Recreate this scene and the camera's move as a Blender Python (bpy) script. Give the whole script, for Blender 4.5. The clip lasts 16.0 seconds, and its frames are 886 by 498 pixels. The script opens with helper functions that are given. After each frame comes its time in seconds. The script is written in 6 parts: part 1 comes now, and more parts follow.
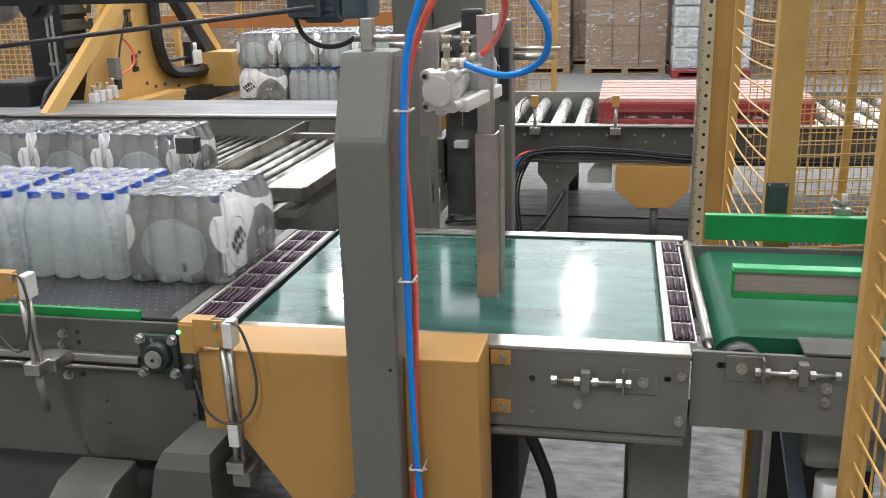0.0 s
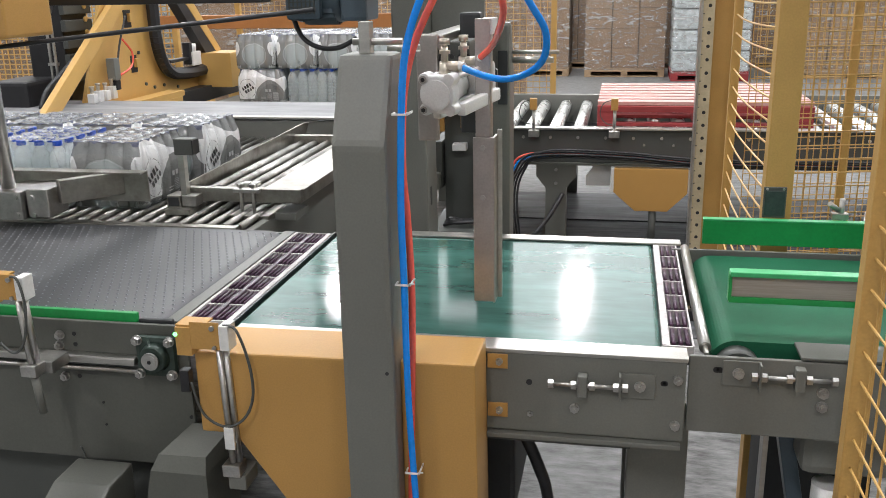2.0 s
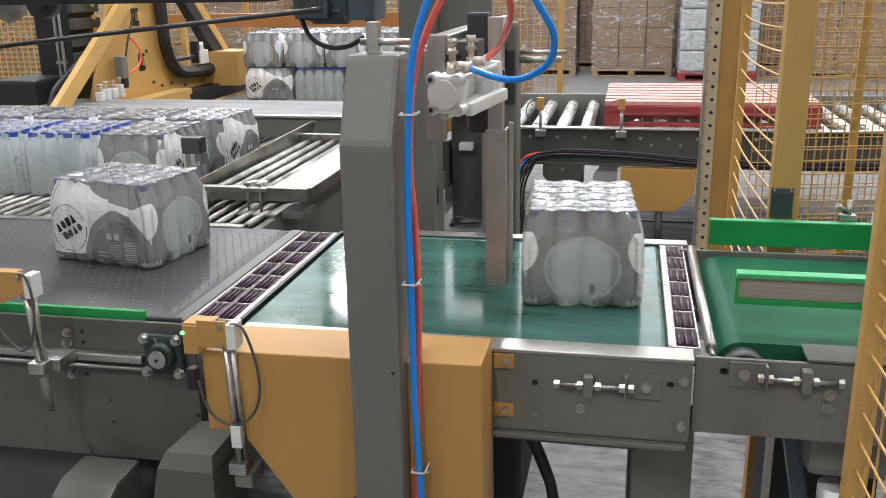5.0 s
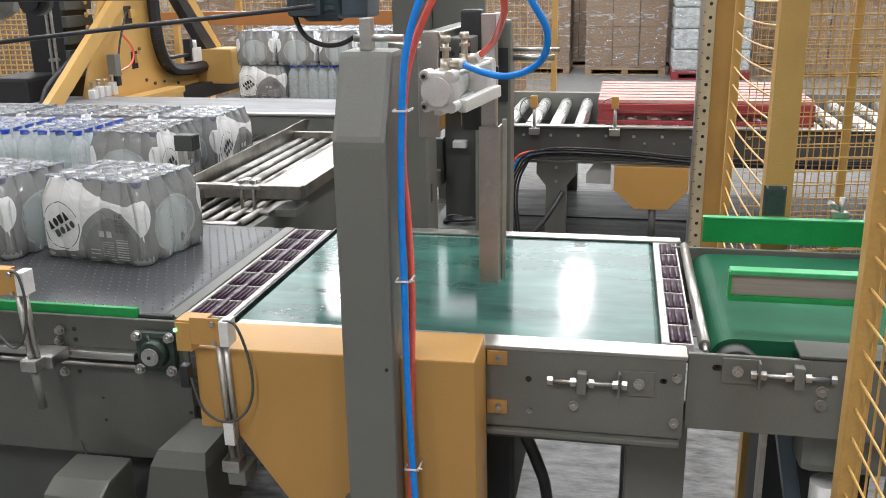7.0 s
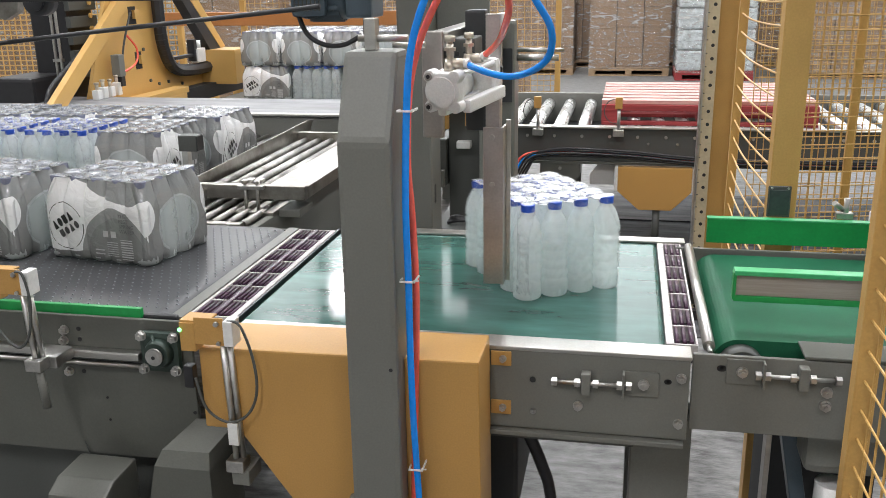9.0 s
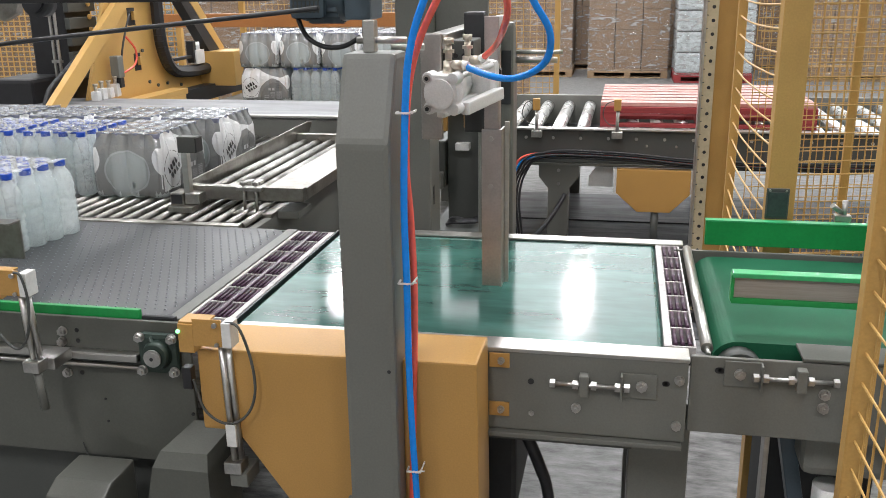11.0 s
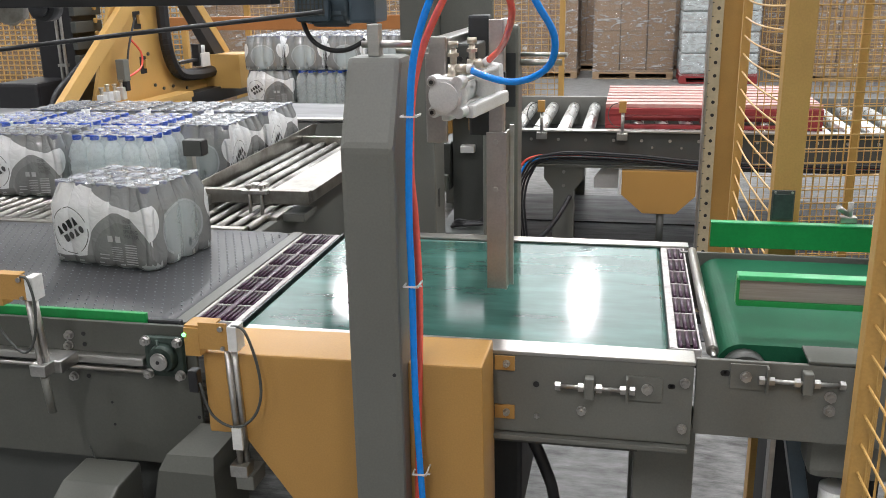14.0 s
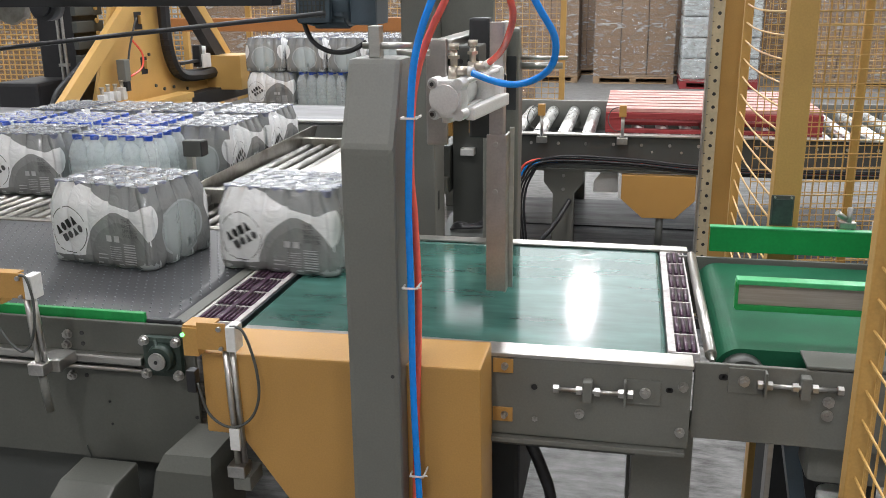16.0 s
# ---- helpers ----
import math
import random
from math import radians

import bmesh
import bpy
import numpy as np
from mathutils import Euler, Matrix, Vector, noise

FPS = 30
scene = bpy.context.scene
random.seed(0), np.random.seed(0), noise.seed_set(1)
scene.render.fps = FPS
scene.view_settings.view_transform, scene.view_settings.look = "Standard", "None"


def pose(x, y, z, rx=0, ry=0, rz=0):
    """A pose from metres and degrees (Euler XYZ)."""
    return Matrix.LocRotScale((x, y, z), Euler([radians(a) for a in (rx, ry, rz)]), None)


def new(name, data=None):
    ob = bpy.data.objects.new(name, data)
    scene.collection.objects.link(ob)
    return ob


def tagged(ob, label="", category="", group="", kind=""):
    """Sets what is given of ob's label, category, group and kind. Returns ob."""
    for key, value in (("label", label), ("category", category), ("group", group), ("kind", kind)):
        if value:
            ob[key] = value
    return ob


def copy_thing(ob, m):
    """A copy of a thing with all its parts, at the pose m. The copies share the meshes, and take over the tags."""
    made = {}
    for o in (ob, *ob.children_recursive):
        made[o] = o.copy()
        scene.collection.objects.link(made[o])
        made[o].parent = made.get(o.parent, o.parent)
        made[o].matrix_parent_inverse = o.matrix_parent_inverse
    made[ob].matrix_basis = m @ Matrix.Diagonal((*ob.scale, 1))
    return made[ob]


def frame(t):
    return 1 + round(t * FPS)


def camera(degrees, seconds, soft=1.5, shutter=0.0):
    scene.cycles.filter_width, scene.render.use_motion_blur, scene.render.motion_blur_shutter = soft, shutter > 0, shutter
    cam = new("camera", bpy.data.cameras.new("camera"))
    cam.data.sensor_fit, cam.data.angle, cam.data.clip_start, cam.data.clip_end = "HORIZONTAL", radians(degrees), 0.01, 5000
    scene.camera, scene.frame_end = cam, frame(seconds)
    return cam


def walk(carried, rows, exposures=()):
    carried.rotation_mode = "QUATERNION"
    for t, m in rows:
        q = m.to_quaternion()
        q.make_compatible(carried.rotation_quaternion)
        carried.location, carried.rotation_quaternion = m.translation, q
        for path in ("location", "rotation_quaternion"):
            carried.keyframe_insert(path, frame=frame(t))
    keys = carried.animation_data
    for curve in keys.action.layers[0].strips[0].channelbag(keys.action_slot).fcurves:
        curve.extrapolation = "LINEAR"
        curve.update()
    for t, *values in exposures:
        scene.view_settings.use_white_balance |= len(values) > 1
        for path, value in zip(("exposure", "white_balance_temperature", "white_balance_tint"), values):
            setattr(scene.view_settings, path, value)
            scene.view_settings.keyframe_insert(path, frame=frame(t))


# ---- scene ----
cam = camera(52.3, 16.0, soft=0.9, shutter=0.18)
PATH = [
    (0, -0.002, -0.000, 1.498, -16.70, 1.38, 11.05),
    (0.5, -0.001, 0.002, 1.500, -16.62, 1.06, 11.03),
    (1, 0.000, 0.001, 1.504, -16.39, 1.18, 11.15),
    (1.5, -0.001, 0.002, 1.501, -16.60, 0.92, 11.15),
    (2, 0.000, 0.002, 1.501, -16.60, 1.10, 11.04),
    (2.5, 0.000, -0.001, 1.502, -16.53, 1.03, 11.03),
    (3, -0.001, -0.000, 1.500, -16.48, 1.17, 11.07),
    (3.5, 0.001, 0.000, 1.503, -16.35, 1.05, 11.27),
    (4, -0.000, 0.000, 1.504, -16.44, 1.04, 11.56),
    (6.5, -0.001, -0.000, 1.502, -16.82, 0.83, 11.19),
    (7, -0.000, 0.000, 1.500, -16.75, 0.87, 11.10),
    (7.5, 0.002, -0.001, 1.501, -16.66, 0.88, 11.13),
    (8, -0.001, 0.000, 1.504, -16.63, 0.93, 11.30),
    (8.5, 0.001, 0.000, 1.501, -16.65, 0.89, 11.33),
    (9, -0.002, -0.000, 1.499, -16.70, 0.87, 11.31),
    (11.5, -0.001, -0.001, 1.500, -16.56, 0.75, 11.27),
    (12, -0.001, 0.000, 1.503, -16.51, 0.93, 11.64),
    (12.5, -0.001, -0.000, 1.501, -16.44, 0.88, 11.54),
    (13, -0.002, -0.000, 1.500, -16.62, 0.75, 11.47),
    (13.5, -0.002, -0.002, 1.500, -16.53, 0.90, 11.34),
    (14, 0.000, -0.002, 1.503, -16.49, 1.01, 11.55),
    (14.5, -0.001, -0.002, 1.505, -16.30, 0.87, 11.96),
    (15, -0.002, -0.002, 1.502, -16.26, 0.55, 11.93),
    (15.5, -0.002, -0.003, 1.502, -16.39, 0.40, 11.73),
    (16, -0.000, -0.003, 1.501, -16.29, 0.55, 11.63),
]
walk(cam, [(t, pose(x, y, z, 90 + p, r, w)) for t, x, y, z, p, r, w in PATH],
     [(0, -0.08), (2, -0.08), (4, -0.14), (6.5, -0.04), (7.5, 0.0), (9, 0.0), (11.5, -0.07), (12.5, -0.12), (16, -0.15)])

# ---- light: a hall under roof lights and rows of tube lamps ----
world = bpy.data.worlds.new("hall_air")
world.use_nodes = True
scene.world = world
sky = world.node_tree.nodes.new("ShaderNodeTexSky")
sky.sky_type = "NISHITA"
sky.sun_disc = False
sky.sun_elevation, sky.sun_rotation = radians(50), radians(40)
world.node_tree.links.new(sky.outputs[0], world.node_tree.nodes["Background"].inputs[0])
world.node_tree.nodes["Background"].inputs[1].default_value = 0.1


def lamp(x, y, z, sx, sy, watts, color=(0.985, 0.96, 0.985)):
    data = bpy.data.lights.new("hall_lamp", "AREA")
    data.shape, data.size, data.size_y, data.energy, data.color = "RECTANGLE", sx, sy, watts, color
    ob = new("hall_lamp", data)
    ob.location = (x, y, z)
    return ob


for lx in (-6.2, -0.85, 4.6):
    for ly in (-4.0, 2.6, 9.0, 14.2, 19.4):
        lamp(lx, ly, 7.0, 0.32, 2.4, 212)

# ---- mesh helpers ----
class Shape:
    """A bmesh with simple solid builders, in world metres."""

    def __init__(self):
        self.bm = bmesh.new()

    def box(self, x0, x1, y0, y1, z0, z1, bevel=0.0, mi=0, turn=None):
        res = bmesh.ops.create_cube(self.bm, size=1.0)
        vs = res["verts"]
        m = Matrix.Translation(((x0 + x1) / 2, (y0 + y1) / 2, (z0 + z1) / 2))
        if turn is not None:
            m = m @ turn
        m = m @ Matrix.Diagonal((abs(x1 - x0), abs(y1 - y0), abs(z1 - z0), 1))
        bmesh.ops.transform(self.bm, matrix=m, verts=vs)
        self._finish(vs, bevel, mi)
        return self

    def _finish(self, vs, bevel, mi, segments=2):
        faces = list({f for v in vs for f in v.link_faces})
        for f in faces:
            f.material_index = mi
        if bevel > 0:
            es = list({e for v in vs for e in v.link_edges})
            bmesh.ops.bevel(self.bm, geom=es, offset=bevel, segments=segments, affect="EDGES", profile=0.6)

    def prism(self, pts, axis, a, b, bevel=0.0, mi=0):
        """A flat outline, given in the two axes that are left, pulled from a to b along axis."""
        def put(u, v, w):
            return {"x": (w, u, v), "y": (u, w, v), "z": (u, v, w)}[axis]
        lo = [self.bm.verts.new(put(u, v, a)) for u, v in pts]
        hi = [self.bm.verts.new(put(u, v, b)) for u, v in pts]
        n = len(pts)
        fs = [self.bm.faces.new(lo), self.bm.faces.new(hi[::-1])]
        for i in range(n):
            fs.append(self.bm.faces.new((lo[i], hi[i], hi[(i + 1) % n], lo[(i + 1) % n])))
        bmesh.ops.recalc_face_normals(self.bm, faces=fs)
        self._finish(lo + hi, bevel, mi)
        return self

    def rod(self, p, q, r, seg=14, r2=None, mi=0, bevel=0.0):
        p, q = Vector(p), Vector(q)
        d = q - p
        res = bmesh.ops.create_cone(self.bm, cap_ends=True, segments=seg, radius1=r, radius2=r if r2 is None else r2, depth=d.length)
        m = Matrix.Translation((p + q) / 2) @ d.to_track_quat("Z", "Y").to_matrix().to_4x4()
        bmesh.ops.transform(self.bm, matrix=m, verts=res["verts"])
        for f in {f for v in res["verts"] for f in v.link_faces}:
            f.material_index = mi
            f.smooth = len(f.verts) == 4 and seg > 8
        if bevel > 0:
            es = [e for e in {e for v in res["verts"] for e in v.link_edges} if any(len(f.verts) > 4 for f in e.link_faces)]
            bmesh.ops.bevel(self.bm, geom=es, offset=bevel, segments=2, affect="EDGES", profile=0.6)
        return self

    def tube(self, pts, r, seg=8, mi=0, steps=6):
        """A round hose through the points, smoothed."""
        ps = smooth_line(pts, steps)
        rings = []
        up = Vector((0.31, 0.17, 0.93)).normalized()
        for i, p in enumerate(ps):
            d = (ps[min(i + 1, len(ps) - 1)] - ps[max(i - 1, 0)]).normalized()
            a = d.cross(up)
            a = a.normalized() if a.length > 1e-4 else Vector((1, 0, 0))
            b = d.cross(a)
            rings.append([self.bm.verts.new(p + (a * math.cos(k * 2 * math.pi / seg) + b * math.sin(k * 2 * math.pi / seg)) * r) for k in range(seg)])
        for i in range(len(rings) - 1):
            for k in range(seg):
                f = self.bm.faces.new((rings[i][k], rings[i][(k + 1) % seg], rings[i + 1][(k + 1) % seg], rings[i + 1][k]))
                f.smooth, f.material_index = True, mi
        for ring in (rings[0][::-1], rings[-1]):
            self.bm.faces.new(ring).material_index = mi
        return self

    def lathe(self, prof, seg=16, at=(0, 0, 0), mi=0):
        rings = []
        for r, z in prof:
            rings.append([self.bm.verts.new((at[0] + r * math.cos(k * 2 * math.pi / seg), at[1] + r * math.sin(k * 2 * math.pi / seg), at[2] + z)) for k in range(seg)])
        for i in range(len(rings) - 1):
            for k in range(seg):
                f = self.bm.faces.new((rings[i][k], rings[i][(k + 1) % seg], rings[i + 1][(k + 1) % seg], rings[i + 1][k]))
                f.smooth, f.material_index = True, mi
        self.bm.faces.new(rings[0][::-1]).material_index = mi
        self.bm.faces.new(rings[-1]).material_index = mi
        return self


def _loft(self, rings, mi=0):
    """A solid skinned over rings of equal count, closed at both ends."""
    vs = [[self.bm.verts.new(p) for p in ring] for ring in rings]
    fs = [self.bm.faces.new(vs[0]), self.bm.faces.new(vs[-1][::-1])]
    for lo, hi in zip(vs, vs[1:]):
        for k in range(len(lo)):
            fs.append(self.bm.faces.new((lo[k], hi[k], hi[(k + 1) % len(lo)], lo[(k + 1) % len(lo)])))
    bmesh.ops.recalc_face_normals(self.bm, faces=fs)
    return self


Shape.loft = _loft


def smooth_line(pts, steps=6):
    ps = [Vector(p) for p in pts]
    out = []
    for i in range(len(ps) - 1):
        a, b, c, d = ps[max(i - 1, 0)], ps[i], ps[i + 1], ps[min(i + 2, len(ps) - 1)]
        for k in range(steps):
            t = k / steps
            out.append(0.5 * ((2 * b) + (c - a) * t + (2 * a - 5 * b + 4 * c - d) * t * t + (3 * b - a - 3 * c + d) * t ** 3))
    out.append(ps[-1])
    return out


def thing(name, x, y, z, label, category, group="", kind=""):
    ob = new(name)
    ob.empty_display_size = 0.05
    ob.location = (x, y, z)
    return tagged(ob, label, category, group, kind)


def base_of(ob):
    p = Vector((0, 0, 0))
    while ob is not None:
        p += Vector(ob.location)
        ob = ob.parent
    return p


def part(name, shape, material, parent=None, label=""):
    """Links a shape as one mesh under its thing or part."""
    me = bpy.data.meshes.new(name)
    bm = shape.bm
    if parent is not None:
        bmesh.ops.translate(bm, vec=-base_of(parent), verts=bm.verts)
    bm.to_mesh(me)
    bm.free()
    for m in material if isinstance(material, (list, tuple)) else [material]:
        me.materials.append(m)
    ob = new(name, me)
    ob.parent = parent
    return tagged(ob, label)


def again(ob, m):
    """One more piece on the same mesh, under the same parent."""
    o = ob.copy()
    scene.collection.objects.link(o)
    o.matrix_basis = m
    return o


# ---- materials ----
def mat(name, color, rough=0.5, metal=0.0, var=0.12, scale=6.0, bump=0.0, bscale=120.0, coat=0.0, rvar=0.15, alpha=1.0, streak=(1, 1, 1), dirt=None, ior=1.5):
    m = bpy.data.materials.new(name)
    m.use_nodes = True
    nt = m.node_tree
    b = nt.nodes["Principled BSDF"]
    tc = nt.nodes.new("ShaderNodeTexCoord")
    mp = nt.nodes.new("ShaderNodeMapping")
    mp.inputs["Scale"].default_value = streak
    nt.links.new(tc.outputs["Object"], mp.inputs[0])
    n1 = nt.nodes.new("ShaderNodeTexNoise")
    n1.inputs["Scale"].default_value, n1.inputs["Detail"].default_value, n1.inputs["Roughness"].default_value = scale, 6, 0.6
    nt.links.new(mp.outputs[0], n1.inputs["Vector"])
    n2 = nt.nodes.new("ShaderNodeTexNoise")
    n2.inputs["Scale"].default_value, n2.inputs["Detail"].default_value = bscale, 4
    nt.links.new(mp.outputs[0], n2.inputs["Vector"])
    rmp = nt.nodes.new("ShaderNodeMapRange")
    rmp.inputs["From Min"].default_value, rmp.inputs["From Max"].default_value = 0.3, 0.7
    nt.links.new(n1.outputs["Fac"], rmp.inputs["Value"])
    mx = nt.nodes.new("ShaderNodeMix")
    mx.data_type = "RGBA"
    lo = tuple(c * (1 - var) for c in color) if dirt is None else dirt
    hi = tuple(min(1, c * (1 + var)) for c in color)
    mx.inputs[6].default_value, mx.inputs[7].default_value = (*lo, 1), (*hi, 1)
    nt.links.new(rmp.outputs[0], mx.inputs[0])
    fine = nt.nodes.new("ShaderNodeMix")
    fine.data_type, fine.blend_type = "RGBA", "MULTIPLY"
    fine.inputs[0].default_value = 0.25
    nt.links.new(mx.outputs[2], fine.inputs[6])
    nt.links.new(n2.outputs["Fac"], fine.inputs[7])
    gain = nt.nodes.new("ShaderNodeMix")
    gain.data_type, gain.blend_type = "RGBA", "MULTIPLY"
    gain.inputs[0].default_value = 1.0
    gain.inputs[7].default_value = (1.12, 1.12, 1.12, 1)
    nt.links.new(fine.outputs[2], gain.inputs[6])
    nt.links.new(gain.outputs[2], b.inputs["Base Color"])
    rr = nt.nodes.new("ShaderNodeMapRange")
    rr.inputs["To Min"].default_value, rr.inputs["To Max"].default_value = max(0.02, rough * (1 - rvar)), min(1, rough * (1 + rvar))
    nt.links.new(n1.outputs["Fac"], rr.inputs["Value"])
    nt.links.new(rr.outputs[0], b.inputs["Roughness"])
    b.inputs["IOR"].default_value = ior
    b.inputs["Metallic"].default_value, b.inputs["Alpha"].default_value = metal, alpha
    b.inputs["Coat Weight"].default_value, b.inputs["Coat Roughness"].default_value = coat, 0.12
    if bump > 0:
        bp = nt.nodes.new("ShaderNodeBump")
        bp.inputs["Strength"].default_value, bp.inputs["Distance"].default_value = bump, 0.002
        nt.links.new(n2.outputs["Fac"], bp.inputs["Height"])
        nt.links.new(bp.outputs[0], b.inputs["Normal"])
    return m


class Calc:
    """Short sums in shader nodes."""

    def __init__(self, nt):
        self.nt = nt

    def op(self, kind, a, b=0.0):
        n = self.nt.nodes.new("ShaderNodeMath")
        n.operation = kind
        for i, v in enumerate((a, b)):
            if isinstance(v, (int, float)):
                n.inputs[i].default_value = v
            else:
                self.nt.links.new(v, n.inputs[i])
        return n.outputs[0]

    def ellipse(self, u, v, cu, cv, ru, rv):
        """1 inside the ellipse."""
        a = self.op("POWER", self.op("DIVIDE", self.op("SUBTRACT", u, cu), ru), 2.0)
        b = self.op("POWER", self.op("DIVIDE", self.op("SUBTRACT", v, cv), rv), 2.0)
        return self.op("LESS_THAN", self.op("ADD", a, b), 1.0)

    def blend(self, fac, a, b):
        n = self.nt.nodes.new("ShaderNodeMix")
        n.data_type = "RGBA"
        self.nt.links.new(fac, n.inputs[0])
        for i, v in ((6, a), (7, b)):
            if isinstance(v, tuple):
                n.inputs[i].default_value = (*v, 1)
            else:
                self.nt.links.new(v, n.inputs[i])
        return n.outputs[2]


WHITE, GREY, DARK, CLEAR = (0.9, 0.91, 0.91), (0.25, 0.255, 0.25), (0.14, 0.145, 0.145), (0.82, 0.86, 0.85)


def film_material(name, face):
    """The printed shrink film: white swoosh, grey hill and logo ring on the long face, round clear window on the end."""
    m = bpy.data.materials.new(name)
    m.use_nodes = True
    nt = m.node_tree
    b = nt.nodes["Principled BSDF"]
    c = Calc(nt)
    tc = nt.nodes.new("ShaderNodeTexCoord")
    sep = nt.nodes.new("ShaderNodeSeparateXYZ")
    nt.links.new(tc.outputs["Object"], sep.inputs[0])
    x, y, z = sep.outputs
    wob = nt.nodes.new("ShaderNodeTexNoise")
    wob.inputs["Scale"].default_value = 14
    nt.links.new(tc.outputs["Object"], wob.inputs["Vector"])
    w = c.op("MULTIPLY", c.op("SUBTRACT", wob.outputs["Fac"], 0.5), 0.022)
    zz = c.op("ADD", z, w)
    if face == "long":
        u = c.op("MULTIPLY", x, c.op("MULTIPLY", c.op("SIGN", y), -1.0))
        hill = c.ellipse(u, zz, 0.06, 0.0, 0.108, 0.142)
        inner = c.ellipse(u, zz, 0.064, 0.0, 0.092, 0.118)
        wave = c.op("ADD", 0.19, c.op("MULTIPLY", c.op("SINE", c.op("MULTIPLY", c.op("ADD", u, 0.02), 14.0)), -0.035))
        top = c.op("GREATER_THAN", zz, wave)
        foot = c.op("MULTIPLY", c.op("LESS_THAN", zz, 0.022), c.op("LESS_THAN", u, 0.0))
        col = c.blend(top, WHITE, (0.26, 0.27, 0.27))
        col = c.blend(hill, col, (0.3, 0.305, 0.3))
        col = c.blend(inner, col, GREY)
        col = c.blend(foot, col, GREY)
        ring = c.op("MULTIPLY", c.ellipse(u, z, -0.092, 0.088, 0.056, 0.062), c.op("SUBTRACT", 1.0, c.ellipse(u, z, -0.092, 0.088, 0.0538, 0.0598)))
        gaps = nt.nodes.new("ShaderNodeTexNoise")
        gaps.inputs["Scale"].default_value = 40
        nt.links.new(tc.outputs["Object"], gaps.inputs["Vector"])
        ring = c.op("MULTIPLY", ring, c.op("GREATER_THAN", gaps.outputs["Fac"], 0.44))
        col = c.blend(ring, col, (0.12, 0.12, 0.12))
    else:
        u = c.op("MULTIPLY", y, c.op("SIGN", x))
        au = c.op("ABSOLUTE", u)
        # grey field with a white crescent up each side, a dark shoulder and one large round window
        side = c.ellipse(au, zz, 0.146, 0.128, 0.052, 0.055)
        up = c.op("GREATER_THAN", zz, c.op("SUBTRACT", 0.178, c.op("MULTIPLY", au, 0.12)))
        stem = c.op("MULTIPLY", c.op("LESS_THAN", c.op("ABSOLUTE", c.op("ADD", u, 0.012)), 0.036), c.op("LESS_THAN", zz, 0.04))
        col = c.blend(side, GREY, WHITE)
        col = c.blend(up, col, (0.24, 0.25, 0.25))
        halo = c.ellipse(u, zz, 0.0, 0.086, 0.082, 0.073)
        win = c.ellipse(u, zz, 0.0, 0.086, 0.076, 0.067)
        col = c.blend(halo, col, (0.38, 0.4, 0.4))
        col = c.blend(win, col, CLEAR)
        col = c.blend(stem, col, CLEAR)
        mark = c.op("MULTIPLY", c.op("LESS_THAN", c.op("ABSOLUTE", c.op("SUBTRACT", u, 0.022)), 0.006), c.op("LESS_THAN", c.op("ABSOLUTE", c.op("SUBTRACT", z, 0.042)), 0.012))
        col = c.blend(mark, col, (0.03, 0.03, 0.03))
    nt.links.new(col, b.inputs["Base Color"])
    if face == "end":
        nt.links.new(c.op("SUBTRACT", 1.0, c.op("MULTIPLY", c.op("MAXIMUM", win, stem), 0.65)), b.inputs["Alpha"])
    b.inputs["Roughness"].default_value = 0.13
    b.inputs["Specular IOR Level"].default_value = 0.8
    b.inputs["IOR"].default_value = 1.75
    wr = nt.nodes.new("ShaderNodeTexNoise")
    wr.inputs["Scale"].default_value, wr.inputs["Detail"].default_value, wr.inputs["Distortion"].default_value = 26, 4, 1.6
    nt.links.new(tc.outputs["Object"], wr.inputs["Vector"])
    bp = nt.nodes.new("ShaderNodeBump")
    bp.inputs["Strength"].default_value, bp.inputs["Distance"].default_value = 0.5, 0.008
    nt.links.new(wr.outputs["Fac"], bp.inputs["Height"])
    nt.links.new(bp.outputs[0], b.inputs["Normal"])
    return m


def clear_film(name, alpha, strength=0.8, scale=30.0, color=(0.85, 0.88, 0.9), ior=1.5, span=(0.35, 0.75), stretch=(1, 1, 1)):
    m = bpy.data.materials.new(name)
    m.use_nodes = True
    nt = m.node_tree
    b = nt.nodes["Principled BSDF"]
    b.inputs["Base Color"].default_value = (*color, 1)
    b.inputs["Roughness"].default_value, b.inputs["Specular IOR Level"].default_value = 0.12, 0.8
    b.inputs["IOR"].default_value = ior
    tc = nt.nodes.new("ShaderNodeTexCoord")
    wr = nt.nodes.new("ShaderNodeTexNoise")
    wr.inputs["Scale"].default_value, wr.inputs["Detail"].default_value, wr.inputs["Distortion"].default_value = scale, 4, 2.0
    mp = nt.nodes.new("ShaderNodeMapping")
    mp.inputs["Scale"].default_value = stretch
    nt.links.new(tc.outputs["Object"], mp.inputs["Vector"])
    nt.links.new(mp.outputs[0], wr.inputs["Vector"])
    bp = nt.nodes.new("ShaderNodeBump")
    bp.inputs["Strength"].default_value, bp.inputs["Distance"].default_value = strength, 0.25 / scale
    nt.links.new(wr.outputs["Fac"], bp.inputs["Height"])
    nt.links.new(bp.outputs[0], b.inputs["Normal"])
    mr = nt.nodes.new("ShaderNodeMapRange")
    mr.inputs["From Min"].default_value, mr.inputs["From Max"].default_value = span
    mr.inputs["To Min"].default_value, mr.inputs["To Max"].default_value = alpha * 0.4, min(1, alpha * 2.2)
    nt.links.new(wr.outputs["Fac"], mr.inputs["Value"])
    nt.links.new(mr.outputs[0], b.inputs["Alpha"])
    return m


